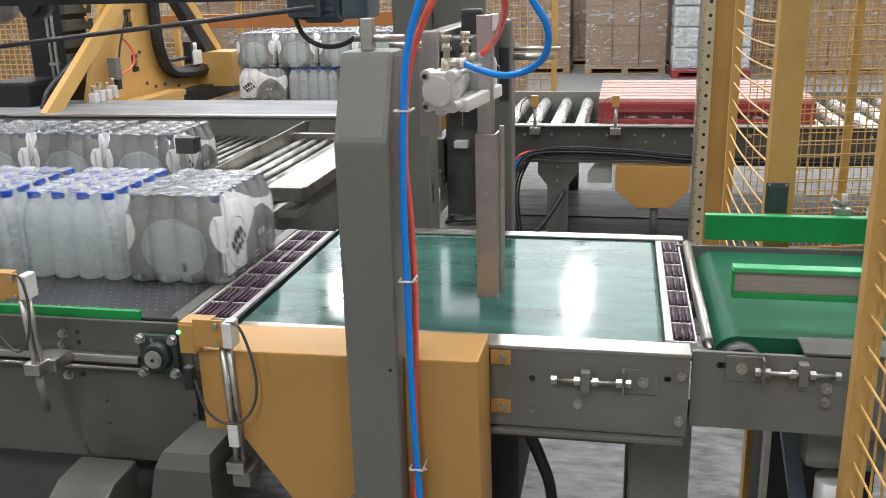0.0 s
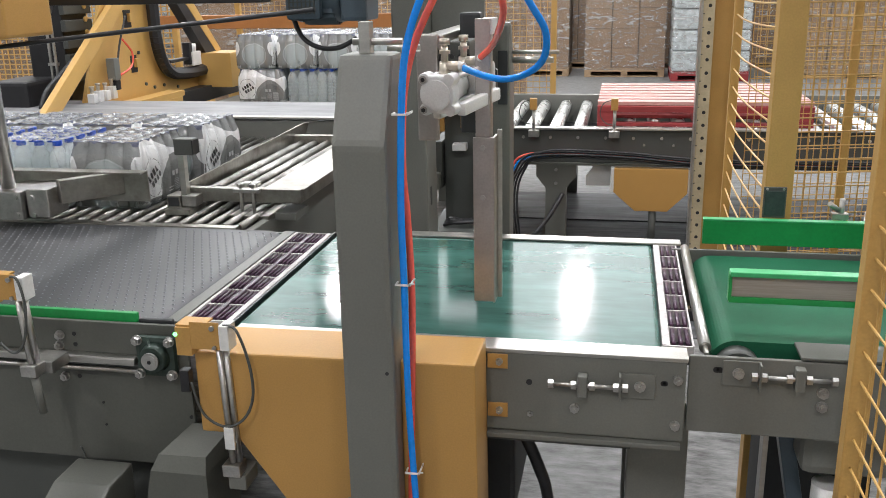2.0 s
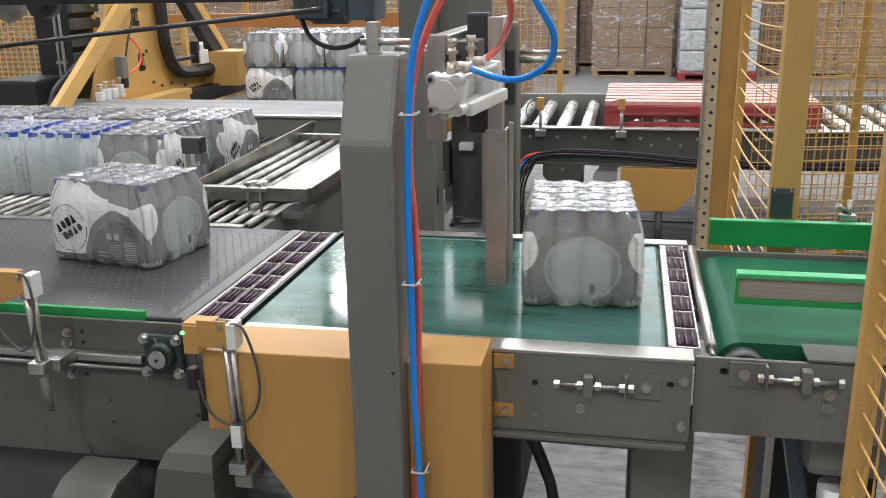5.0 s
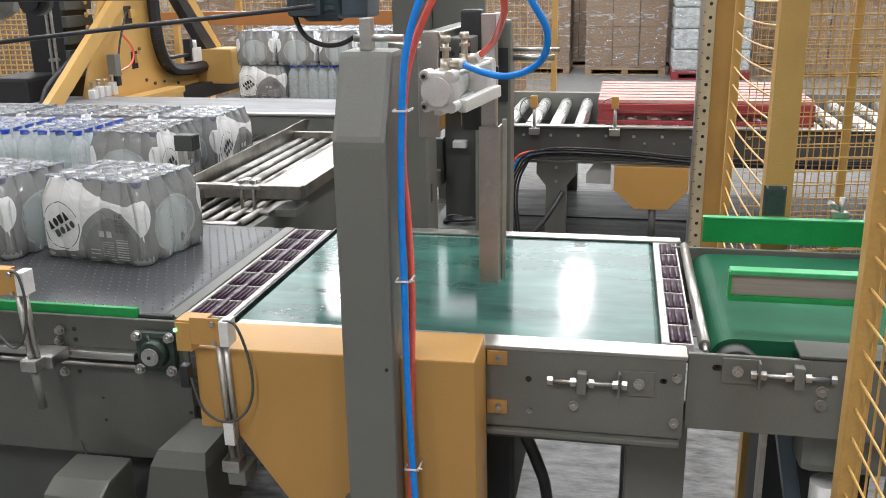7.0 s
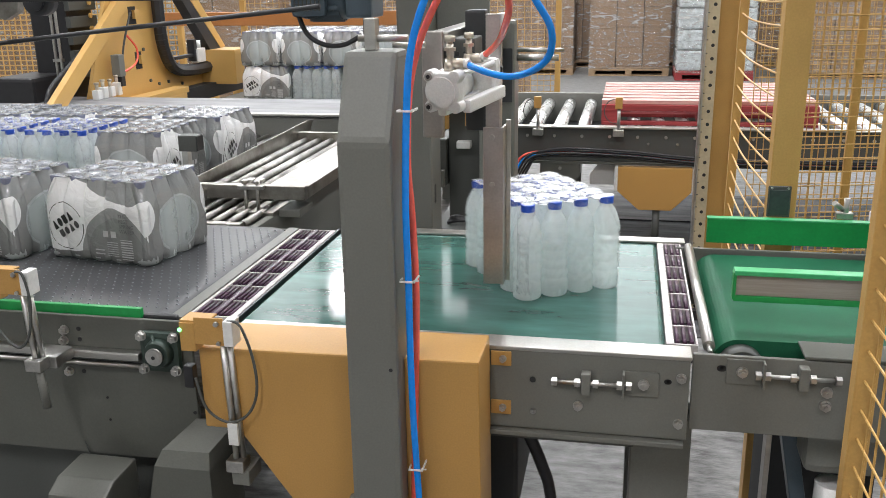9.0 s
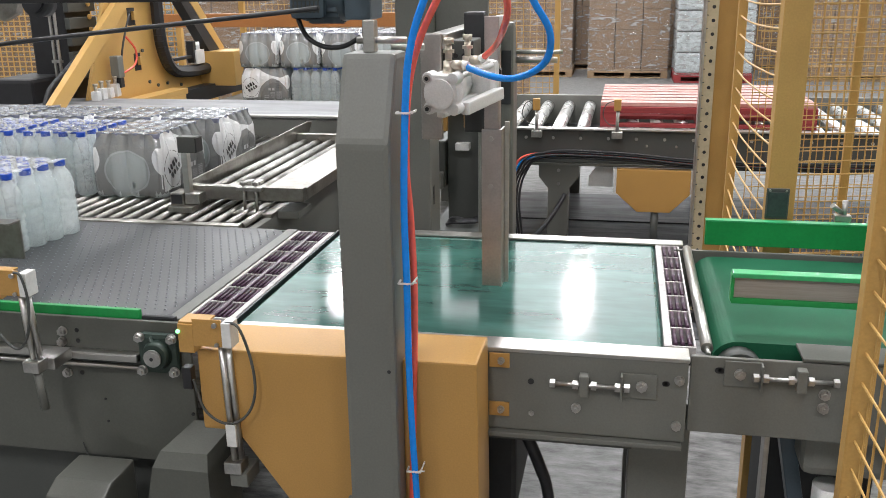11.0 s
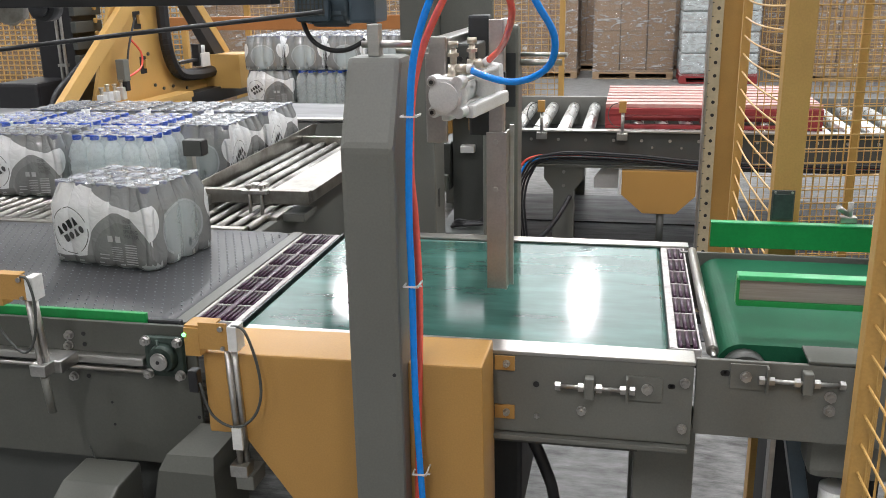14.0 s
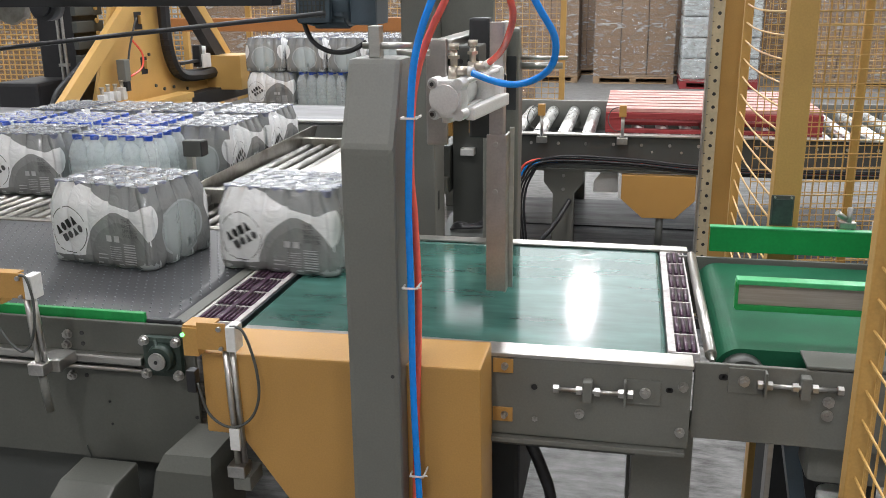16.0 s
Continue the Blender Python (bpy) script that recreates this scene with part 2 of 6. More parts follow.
M_GREY = mat("grey_machine_paint", (0.165, 0.168, 0.15), 0.42, 0, 0.1, 3.0, 0.06, 260)
# darker version of the machine grey, for the left unit and infeed flange
M_GREY_L = mat("darker_machine_grey", (0.1, 0.104, 0.09), 0.45, 0, 0.12, 3.0, 0.12, 220)
M_GREY_D = mat("dark_grey_machine_paint", (0.075, 0.08, 0.074), 0.5, 0, 0.12, 4.0, 0.1, 200)
M_YELLOW = mat("amber_machine_paint", (0.5, 0.28, 0.08), 0.38, 0, 0.07, 3.0, 0.08, 300)
# lit copy of the amber: the palletiser's stronger light is put into the colour
M_YELLOW_P = mat("pale_lit_amber_paint", (0.62, 0.38, 0.12), 0.34, 0, 0.1, 2.5, 0.06, 200)
M_YELLOW_D = mat("amber_fence_paint", (0.55, 0.33, 0.10), 0.45, 0, 0.1, 5.0, 0.08, 200)
M_STEEL = mat("brushed_steel", (0.55, 0.54, 0.51), 0.32, 1, 0.12, 8.0, 0.08, 220, streak=(1, 1, 6))
M_ZINC = mat("zinc_plated_steel", (0.52, 0.51, 0.49), 0.36, 1, 0.2, 30.0, 0.1, 300)
M_SHEET = mat("worn_sheet_steel", (0.42, 0.41, 0.38), 0.36, 1, 0.25, 9.0, 0.15, 90, dirt=(0.22, 0.2, 0.17))
M_DULLSHEET = mat("dull_transfer_sheet", (0.26, 0.265, 0.27), 0.55, 0.1, 0.25, 6.0, 0.1, 60, dirt=(0.16, 0.16, 0.165), streak=(0.4, 2.0, 1), ior=1.25)
M_PINKSTEEL = mat("chromated_steel", (0.47, 0.44, 0.42), 0.36, 1, 0.15, 12.0, 0.1, 200)
M_BLACK = mat("black_plastic", (0.018, 0.018, 0.02), 0.45, 0, 0.2, 20)
M_RUBBER = mat("black_rubber", (0.03, 0.031, 0.034), 0.4, 0, 0.3, 10)
M_ALU = mat("cast_aluminium", (0.8, 0.8, 0.79), 0.36, 0.25, 0.06, 20, 0.1, 300)
M_BLUE = mat("blue_air_hose", (0.003, 0.26, 0.88), 0.25, 0, 0.05, 20, coat=0.4)
M_RED = mat("red_air_hose", (1.0, 0.15, 0.11), 0.25, 0, 0.05, 20, coat=0.4)
M_GREEN = mat("green_plastic_strip", (0.012, 0.3, 0.07), 0.35, 0, 0.08, 15)
M_GREENEDGE = mat("bright_green_plastic", (0.05, 0.42, 0.16), 0.32, 0, 0.08, 15)
M_STRIPE = mat("guide_rail_face", (0.36, 0.33, 0.29), 0.45, 0.3, 0.25, 5, 0.1, 80, streak=(0.4, 1, 22))
M_BELT_G = mat("green_infeed_belt", (0.02, 0.115, 0.06), 0.5, 0, 0.2, 6, 0.12, 300, ior=1.15)
M_BELT_T = mat("glossy_turning_belt", (0.04, 0.115, 0.095), 0.10, 0, 0.45, 3.5, 0.014, 14, rvar=0.8, streak=(0.7, 2.4, 1), ior=1.41)
M_BELT_B = mat("black_modular_belt", (0.045, 0.047, 0.05), 0.38, 0, 0.35, 4.0, 0.1, 160)
M_DOT = mat("worn_belt_nub", (0.24, 0.25, 0.26), 0.3, 0.2, 0.2, 60)
M_ROLLDARK = mat("plum_rubber_roller", (0.075, 0.035, 0.065), 0.3, 0, 0.3, 40)
M_WHITEGRID = mat("pale_roller_grid", (0.62, 0.59, 0.58), 0.5, 0.1, 0.2, 30, dirt=(0.42, 0.39, 0.39))
M_SLIDE = mat("dull_slide_roller", (0.38, 0.37, 0.35), 0.36, 1, 0.3, 12, 0.1, 90, dirt=(0.14, 0.135, 0.12))
M_ROLLER = mat("galvanised_roller", (0.78, 0.78, 0.76), 0.28, 0.85, 0.12, 20, 0.06, 150)
M_PALLET = mat("red_painted_wood", (0.31, 0.038, 0.04), 0.65, 0, 0.25, 9, 0.5, 60, streak=(0.3, 4, 4))
M_PALLET_TOP = mat("worn_red_board", (0.52, 0.36, 0.33), 0.6, 0, 0.3, 14, 0.4, 60, dirt=(0.45, 0.16, 0.13), streak=(0.4, 5, 1))
M_WOOD = mat("pale_pallet_wood", (0.36, 0.25, 0.15), 0.75, 0, 0.25, 10, 0.4, 60)
M_CARTON = mat("brown_carton", (0.25, 0.155, 0.085), 0.7, 0, 0.12, 6, 0.1, 60)
# whitish, more opaque patches paint glints onto the wrinkled wrap
M_WRAP = clear_film("stretch_wrap", 0.26, 1.0, 5.5, (0.8, 0.79, 0.76), 1.7, (0.50, 0.68), (0.7, 0.7, 2.2))
M_MOTOR = mat("blue_grey_motor_paint", (0.085, 0.12, 0.15), 0.35, 0, 0.1, 10, 0.05, 200)
M_CREAM = mat("cream_perforated_post", (0.55, 0.46, 0.3), 0.5, 0.1, 0.15, 12, 0.1, 120)
M_WHITE = mat("white_plastic", (0.75, 0.75, 0.73), 0.4, 0, 0.05, 20)
M_BRASS = mat("nickel_fitting", (0.55, 0.5, 0.42), 0.35, 0.9, 0.1, 40)
M_FLOOR = mat("worn_concrete", (0.2, 0.202, 0.198), 0.42, 0, 0.35, 16.0, 0.9, 70, rvar=0.3, ior=1.25, dirt=(0.06, 0.06, 0.059), streak=(0.55, 1.5, 1))
M_DARKFLOOR = mat("oily_steel_floor_plate", (0.11, 0.113, 0.118), 0.5, 0, 0.5, 4, 0.5, 30, dirt=(0.012, 0.012, 0.014), streak=(0.7, 2.6, 1), ior=1.22)
M_WALL = mat("pale_cladding", (0.55, 0.55, 0.53), 0.7, 0, 0.08, 0.6)
M_ROOF = mat("white_roof_sheet", (0.72, 0.73, 0.73), 0.6, 0, 0.05, 0.6)
# near-black for dark parts, and for shade painted under belts and roller beds
M_SHADOW = mat("dark_parts_and_shade", (0.03, 0.032, 0.034), 0.55, 0, 0.3, 8)


def bottle_material():
    """Clear ribbed plastic full of water: glossy skin, light passing through the body."""
    m = bpy.data.materials.new("clear_bottle")
    m.use_nodes = True
    nt = m.node_tree
    b, out = nt.nodes["Principled BSDF"], nt.nodes["Material Output"]
    b.inputs["Base Color"].default_value = (0.92, 0.95, 0.95, 1)
    b.inputs["Roughness"].default_value, b.inputs["Specular IOR Level"].default_value = 0.06, 0.8
    tc = nt.nodes.new("ShaderNodeTexCoord")
    n = nt.nodes.new("ShaderNodeTexNoise")
    n.inputs["Scale"].default_value, n.inputs["Detail"].default_value = 45, 3
    nt.links.new(tc.outputs["Object"], n.inputs["Vector"])
    bp = nt.nodes.new("ShaderNodeBump")
    bp.inputs["Strength"].default_value, bp.inputs["Distance"].default_value = 0.35, 0.004
    nt.links.new(n.outputs["Fac"], bp.inputs["Height"])
    nt.links.new(bp.outputs[0], b.inputs["Normal"])
    tl = nt.nodes.new("ShaderNodeBsdfTranslucent")
    tl.inputs["Color"].default_value = (0.95, 0.98, 0.96, 1)
    tp = nt.nodes.new("ShaderNodeBsdfTransparent")
    tp.inputs["Color"].default_value = (0.93, 0.98, 0.99, 1)
    mix1, mix2 = nt.nodes.new("ShaderNodeMixShader"), nt.nodes.new("ShaderNodeMixShader")
    mix1.inputs[0].default_value, mix2.inputs[0].default_value = 0.62, 0.42
    nt.links.new(b.outputs[0], mix1.inputs[1])
    nt.links.new(tl.outputs[0], mix1.inputs[2])
    nt.links.new(mix1.outputs[0], mix2.inputs[1])
    nt.links.new(tp.outputs[0], mix2.inputs[2])
    nt.links.new(mix2.outputs[0], out.inputs["Surface"])
    return m


M_BOTTLE = bottle_material()
M_CAP = mat("blue_cap", (0.02, 0.09, 0.55), 0.35, 0, 0.08, 60)
M_CAPPALE = mat("film_covered_cap", (0.2, 0.215, 0.29), 0.25, 0, 0.15, 60)
M_FILM_LONG = film_material("printed_film_long", "long")
M_FILM_END = film_material("printed_film_end", "end")
M_FILM_TOP = clear_film("film_top", 0.66, 0.09, 40.0, (0.5, 0.52, 0.54), 1.9)
M_FILM_THIN = clear_film("film_thin", 0.5, 0.09, 40.0, (0.7, 0.73, 0.75), 1.9)
M_FILM_BARE = clear_film("film_bare", 0.085, 0.7, 26.0, (0.92, 0.95, 0.97), 1.7)
M_INK = mat("black_print", (0.02, 0.02, 0.02), 0.35, 0, 0.1, 50)
M_INKGREY = mat("pale_print", (0.5, 0.5, 0.5), 0.35, 0, 0.1, 50)
M_INKDARK = mat("grey_print", (0.08, 0.08, 0.08), 0.35, 0, 0.1, 50)


def glow(name, color, power):
    m = bpy.data.materials.new(name)
    m.use_nodes = True
    b = m.node_tree.nodes["Principled BSDF"]
    b.inputs["Base Color"].default_value = (0.8, 0.8, 0.8, 1)
    b.inputs["Emission Color"].default_value = (*color, 1)
    b.inputs["Emission Strength"].default_value = power
    return m


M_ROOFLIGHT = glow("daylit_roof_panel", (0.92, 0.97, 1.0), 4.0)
M_CLERE = glow("daylit_clerestory", (0.93, 0.98, 1.0), 2.5)
# outer bays glow less, to shape the reflection on the turning belt
M_CLERE_DIM = glow("dim_clerestory", (0.93, 0.98, 1.0), 1.9)
M_LED = glow("green_led", (0.1, 1.0, 0.2), 3.0)

# ---- the hall ----
BELT = 0.82
tagged(part("floor", Shape().box(-16, 14, -9, 26, -0.2, 0), M_FLOOR), "worn grey concrete factory floor", "floor", kind="structure")
for nm, bx in (("wall_north", (-16, 14, 26, 26.3, 0, 12)), ("wall_south", (-16, 14, -9.3, -9, 0, 12)), ("wall_west", (-16.3, -16, -9, 26, 0, 12)), ("wall_east", (14, 14.3, -9, 26, 0, 12))):
    tagged(part(nm, Shape().box(*bx), M_WALL), "pale sheet-clad hall wall", "wall", kind="structure")
tagged(part("ceiling", Shape().box(-16, 14, -9, 26, 12, 12.2), M_ROOF), "white profiled roof sheet", "ceiling", kind="structure")
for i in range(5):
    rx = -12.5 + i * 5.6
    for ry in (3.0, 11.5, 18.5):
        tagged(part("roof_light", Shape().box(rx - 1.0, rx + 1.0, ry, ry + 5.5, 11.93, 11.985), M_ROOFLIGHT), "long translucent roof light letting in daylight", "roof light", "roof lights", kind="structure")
# high daylight band in the north wall, in bays between steel mullions
for i in range(10):
    wx = -14.5 + i * 2.7
    bay = tagged(new("window_%d" % (i + 1)), "high daylit clerestory window bay", "window", "clerestory windows", "structure")
    bay.location = (wx + 1.25, 25.95, 5.6)
    part("pane", Shape().box(wx + 0.06, wx + 2.44, 25.955, 25.99, 5.7, 11.65), M_CLERE if 3 < i < 6 else M_CLERE_DIM, bay)
    part("window_frame", Shape().box(wx, wx + 0.06, 25.90, 25.998, 5.6, 11.72).box(wx + 2.44, wx + 2.5, 25.90, 25.998, 5.6, 11.72).box(wx, wx + 2.5, 25.90, 25.998, 5.6, 5.7).box(wx, wx + 2.5, 25.90, 25.998, 11.65, 11.72), M_GREY_D, bay)

# ---- turning conveyor with its glossy belt ----
def belt_loop(x0, x1, y0, y1, top, r):
    """A belt as a closed loop with round ends, its axis along y."""
    pts = []
    for k in range(25):
        a = math.pi / 2 + math.pi * k / 24
        pts.append((x0 + r + r * math.cos(a), top - r + r * math.sin(a)))
    for k in range(25):
        a = -math.pi / 2 + math.pi * k / 24
        pts.append((x1 - r + r * math.cos(a), top - r + r * math.sin(a)))
    s = Shape().prism(pts, "y", y0, y1)
    for f in s.bm.faces:
        f.smooth = False
    return s


def hex_bolt(x, y, z, parent, r=0.0075, out=0.008, washer=True, name="bolt"):
    s = Shape()
    if washer:
        s.rod((x, y, z), (x, y - 0.002, z), r * 1.18, 16)
    s.rod((x, y - 0.002, z), (x, y - 0.002 - out, z), r, 6)
    s.rod((x, y - 0.002 - out, z), (x, y - 0.006 - out, z), r * 0.45, 8)
    return part(name, s, M_ZINC, parent)


def hole(x, y, z, parent, r=0.006, slot=0.0):
    s = Shape()
    s.rod((x - slot, y, z), (x - slot, y - 0.0015, z), r, 12)
    if slot:
        s.rod((x + slot, y, z), (x + slot, y - 0.0015, z), r, 12)
        s.box(x - slot, x + slot, y - 0.0014, y, z - r, z + r)
    return part("hole", s, M_BLACK, parent)


def tensioner(x, z, y, parent, flip=1):
    """A belt take-up: slotted angle, long screw, nuts and a lug with two bolts."""
    s = Shape().box(min(x + 0.035 * flip, x + 0.10 * flip), max(x + 0.035 * flip, x + 0.10 * flip), y - 0.004, y, z - 0.024, z + 0.026, 0.0015)
    s.box(x + 0.035 * flip - 0.002, x + 0.035 * flip + 0.002, y - 0.022, y, z - 0.024, z + 0.026, 0.001)
    part("take_up_angle", s, M_GREY, parent)
    part("take_up_screw", Shape().rod((x - 0.095 * flip, y - 0.013, z), (x + 0.05 * flip, y - 0.013, z), 0.0042, 10), M_ZINC, parent)
    for dx in (-0.093, -0.05, -0.016, 0.028, 0.045):
        part("nut", Shape().rod((x + (dx - 0.005) * flip, y - 0.013, z), (x + (dx + 0.005) * flip, y - 0.013, z), 0.0088, 6), M_ZINC, parent)
    part("lug", Shape().box(x - 0.043, x - 0.025, y - 0.022, y, z - 0.022, z + 0.022, 0.003) if flip > 0 else Shape().box(x + 0.025, x + 0.043, y - 0.022, y, z - 0.022, z + 0.022, 0.003), M_GREY, parent)
    hex_bolt(x + 0.072 * flip, y - 0.004, z + 0.002, parent, 0.009)


turning = thing("turning_conveyor", -0.33, 2.0, 0, "grey steel conveyor section with a glossy green belt", "conveyor")
part("belt", belt_loop(-0.778, 0.0925, 1.647, 2.342, BELT, 0.012), M_BELT_T, turning, "worn glossy blue-green belt")
s = Shape().box(-0.78, 0.135, 1.584, 1.594, 0.657, 0.822, 0.002)
part("side_plate", s, M_GREY, turning)
part("rim", Shape().box(-0.76, 0.137, 1.582, 1.638, 0.819, 0.827, 0.002), M_STEEL, turning, "bare bright steel top edge")
part("bottom_flange", Shape().box(-0.78, 0.13, 1.57, 1.66, 0.645, 0.655, 0.002), M_GREY, turning)
part("bottom_angle", Shape().box(-0.30, 0.04, 1.60, 1.612, 0.625, 0.644, 0.001), M_GREY_D, turning)
part("side_plate", Shape().box(-0.78, 0.135, 2.375, 2.385, 0.66, 0.822, 0.002), M_GREY, turning)
part("rim", Shape().box(-0.76, 0.165, 2.348, 2.39, 0.819, 0.826, 0.002), M_STEEL, turning)
# bed and cover coloured near-black, in place of shade under the belt
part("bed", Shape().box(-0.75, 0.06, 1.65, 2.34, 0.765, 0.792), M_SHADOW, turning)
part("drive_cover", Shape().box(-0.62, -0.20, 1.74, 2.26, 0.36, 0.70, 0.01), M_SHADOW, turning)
part("seal_strip", Shape().box(-0.765, 0.08, 1.6385, 1.6465, 0.806, 0.8215), M_RUBBER, turning)
for lx, ly in ((0.035, 1.69), (0.035, 2.25), (-0.76, 2.25)):
    part("leg", Shape().box(lx, lx + 0.12, ly, ly + 0.09, 0.0, 0.645, 0.004), M_GREY, turning)
part("brace", Shape().prism([(-0.235, 0.62), (-0.20, 0.62), (-0.30, 0.25), (-0.335, 0.25)], "y", 1.80, 1.83, 0.003), M_ZINC, turning)
part("drain_hose", Shape().tube([(-0.20, 1.70, 0.63), (-0.168, 1.70, 0.57), (-0.146, 1.72, 0.50), (-0.132, 1.75, 0.43), (-0.126, 1.80, 0.30), (-0.13, 1.86, 0.05)], 0.013, 10), M_RUBBER, turning, "thick black hose")
tensioner(-0.02, 0.766, 1.584, turning)
for bx, bz in ((0.12, 0.784), (0.119, 0.691), (-0.068, 0.713)):
    hex_bolt(bx, 1.584, bz, turning, 0.008)
hex_bolt(-0.153, 1.584, 0.695, turning, 0.006, 0.002, False)
hole(-0.155, 1.584, 0.761, turning)
hole(0.096, 1.584, 0.775, turning, 0.005, 0.002)


# ---- strips of small rollers between the belts ----
def roller_strip(x0, x1, y0, y1, cols, cells, per, label, wide):
    ob = thing("roller_strip", (x0 + x1) / 2, (y0 + y1) / 2, 0.79, label, "transfer rollers", "roller strips between the belts")
    fr = Shape()
    t = 0.0045
    zt = BELT + 0.001
    xs = np.linspace(x0, x1, cols + 1)
    ys = np.linspace(y0, y1, cells + 1)
    fr.box(x0, x0 + wide[0], y0, y1, 0.79, zt + 0.0012, 0.001).box(x1 - wide[1], x1, y0, y1, 0.79, zt + 0.0012, 0.001)
    for v in ys:
        fr.box(x0, x1, v - t / 2, v + t / 2, 0.79, zt, 0.001)
    part("grid", fr, M_WHITEGRID, ob, "pale worn roller grid")
    for v in xs[1:-1]:
        part("centre_rail", Shape().box(v - 0.005, v + 0.005, y0, y1, 0.79, zt + 0.0016, 0.001), M_ROLLDARK, ob, "plum plastic centre rail")
    xs = np.linspace(x0 + wide[0], x1 - wide[1], cols + 1)
    part("tray", Shape().box(x0, x1, y0, y1, 0.782, 0.789), M_BLACK, ob)
    first = None
    for a in range(cols):
        for b in range(cells):
            for k in range(per):
                px = xs[a] + (xs[a + 1] - xs[a]) * (k + 0.5) / per
                py = (ys[b] + ys[b + 1]) / 2
                if first is None:
                    L = (ys[1] - ys[0]) * 0.80
                    r = min(0.0085, (xs[1] - xs[0]) / per * 0.31)
                    first = part("roller", Shape().rod((px, py - L / 2, BELT - r + 0.003), (px, py + L / 2, BELT - r + 0.003), r, 10), M_ROLLDARK, ob)
                    fx, fy = px, py
                else:
                    again(first, Matrix.Translation((px - fx, py - fy, 0)))
    return ob


roller_strip(0.093, 0.153, 1.66, 2.345, 1, 7, 3, "narrow strip of dark rollers in a pale grid", (0.015, 0.004))
roller_strip(-0.898, -0.79, 1.66, 2.345, 2, 7, 4, "double strip of plum rollers in a pale worn grid", (0.008, 0.013))
part("edge_bar", Shape().box(-0.787, -0.781, 1.65, 2.36, 0.79, 0.823), M_RUBBER, turning)

# ---- infeed conveyor ----
infeed = thing("infeed_conveyor", 2.2, 2.0, 0, "grey conveyor with a matt dark green belt", "conveyor")
part("belt", belt_loop(0.185, 4.6, 1.712, 2.285, BELT - 0.004, 0.05), M_BELT_G, infeed, "dark green matt belt")
part("side_plate", Shape().box(0.14, 4.6, 1.603, 1.613, 0.672, 0.826, 0.002), M_GREY, infeed)
part("top_flange", Shape().box(0.335, 4.6, 1.603, 1.68, 0.828, 0.834, 0.002), M_GREY_L, infeed)
part("side_plate", Shape().box(0.14, 4.6, 2.30, 2.31, 0.672, 0.826, 0.002), M_GREY, infeed)
# bed in the same shade colour
part("bed", Shape().box(0.25, 4.58, 1.72, 2.28, 0.735, 0.755), M_SHADOW, infeed)
part("end_roller", Shape().rod((0.238, 1.67, 0.765), (0.238, 1.711, 0.765), 0.043, 24), M_GREY_D, infeed)
part("idler_roller", Shape().rod((0.172, 1.655, 0.822), (0.172, 2.32, 0.822), 0.0115, 14).rod((0.172, 1.62, 0.822), (0.172, 1.66, 0.822), 0.005, 10), M_STEEL, infeed, "bright steel idler roller")
tensioner(0.30, 0.796, 1.603, infeed, -1)
hex_bolt(0.378, 1.603, 0.767, infeed, 0.009)
hex_bolt(0.378, 1.603, 0.74, infeed, 0.009)
hole(0.192, 1.603, 0.801, infeed, 0.006, 0.003)
for lx in (0.72, 2.2, 3.9):
    part("leg", Shape().box(lx, lx + 0.1, 1.66, 1.75, 0, 0.67, 0.004), M_GREY, infeed)
    part("leg", Shape().box(lx, lx + 0.1, 2.2, 2.29, 0, 0.67, 0.004), M_GREY, infeed)
part("leg", Shape().prism([(0.326, 0.668), (0.357, 0.668), (0.49, 0.0), (0.455, 0.0)], "y", 1.78, 1.83, 0.003), M_MOTOR, infeed, "blue-grey slanted strut")
part("leg_edge", Shape().box(0.317, 0.328, 1.80, 1.84, 0.0, 0.668, 0.001), M_STEEL, infeed)
part("drive_box", Shape().box(0.365, 0.70, 1.66, 1.76, 0.565, 0.66, 0.02), M_GREY, infeed)
# near-black box put in for the dark gap behind the strut
part("gearbox", Shape().box(0.355, 0.60, 2.0, 2.2, 0.0, 0.67, 0.01), M_SHADOW, infeed)
part("drive_motor", Shape().rod((0.43, 1.70, 0.42), (0.43, 1.70, 0.53), 0.032, 20), M_ALU, infeed)


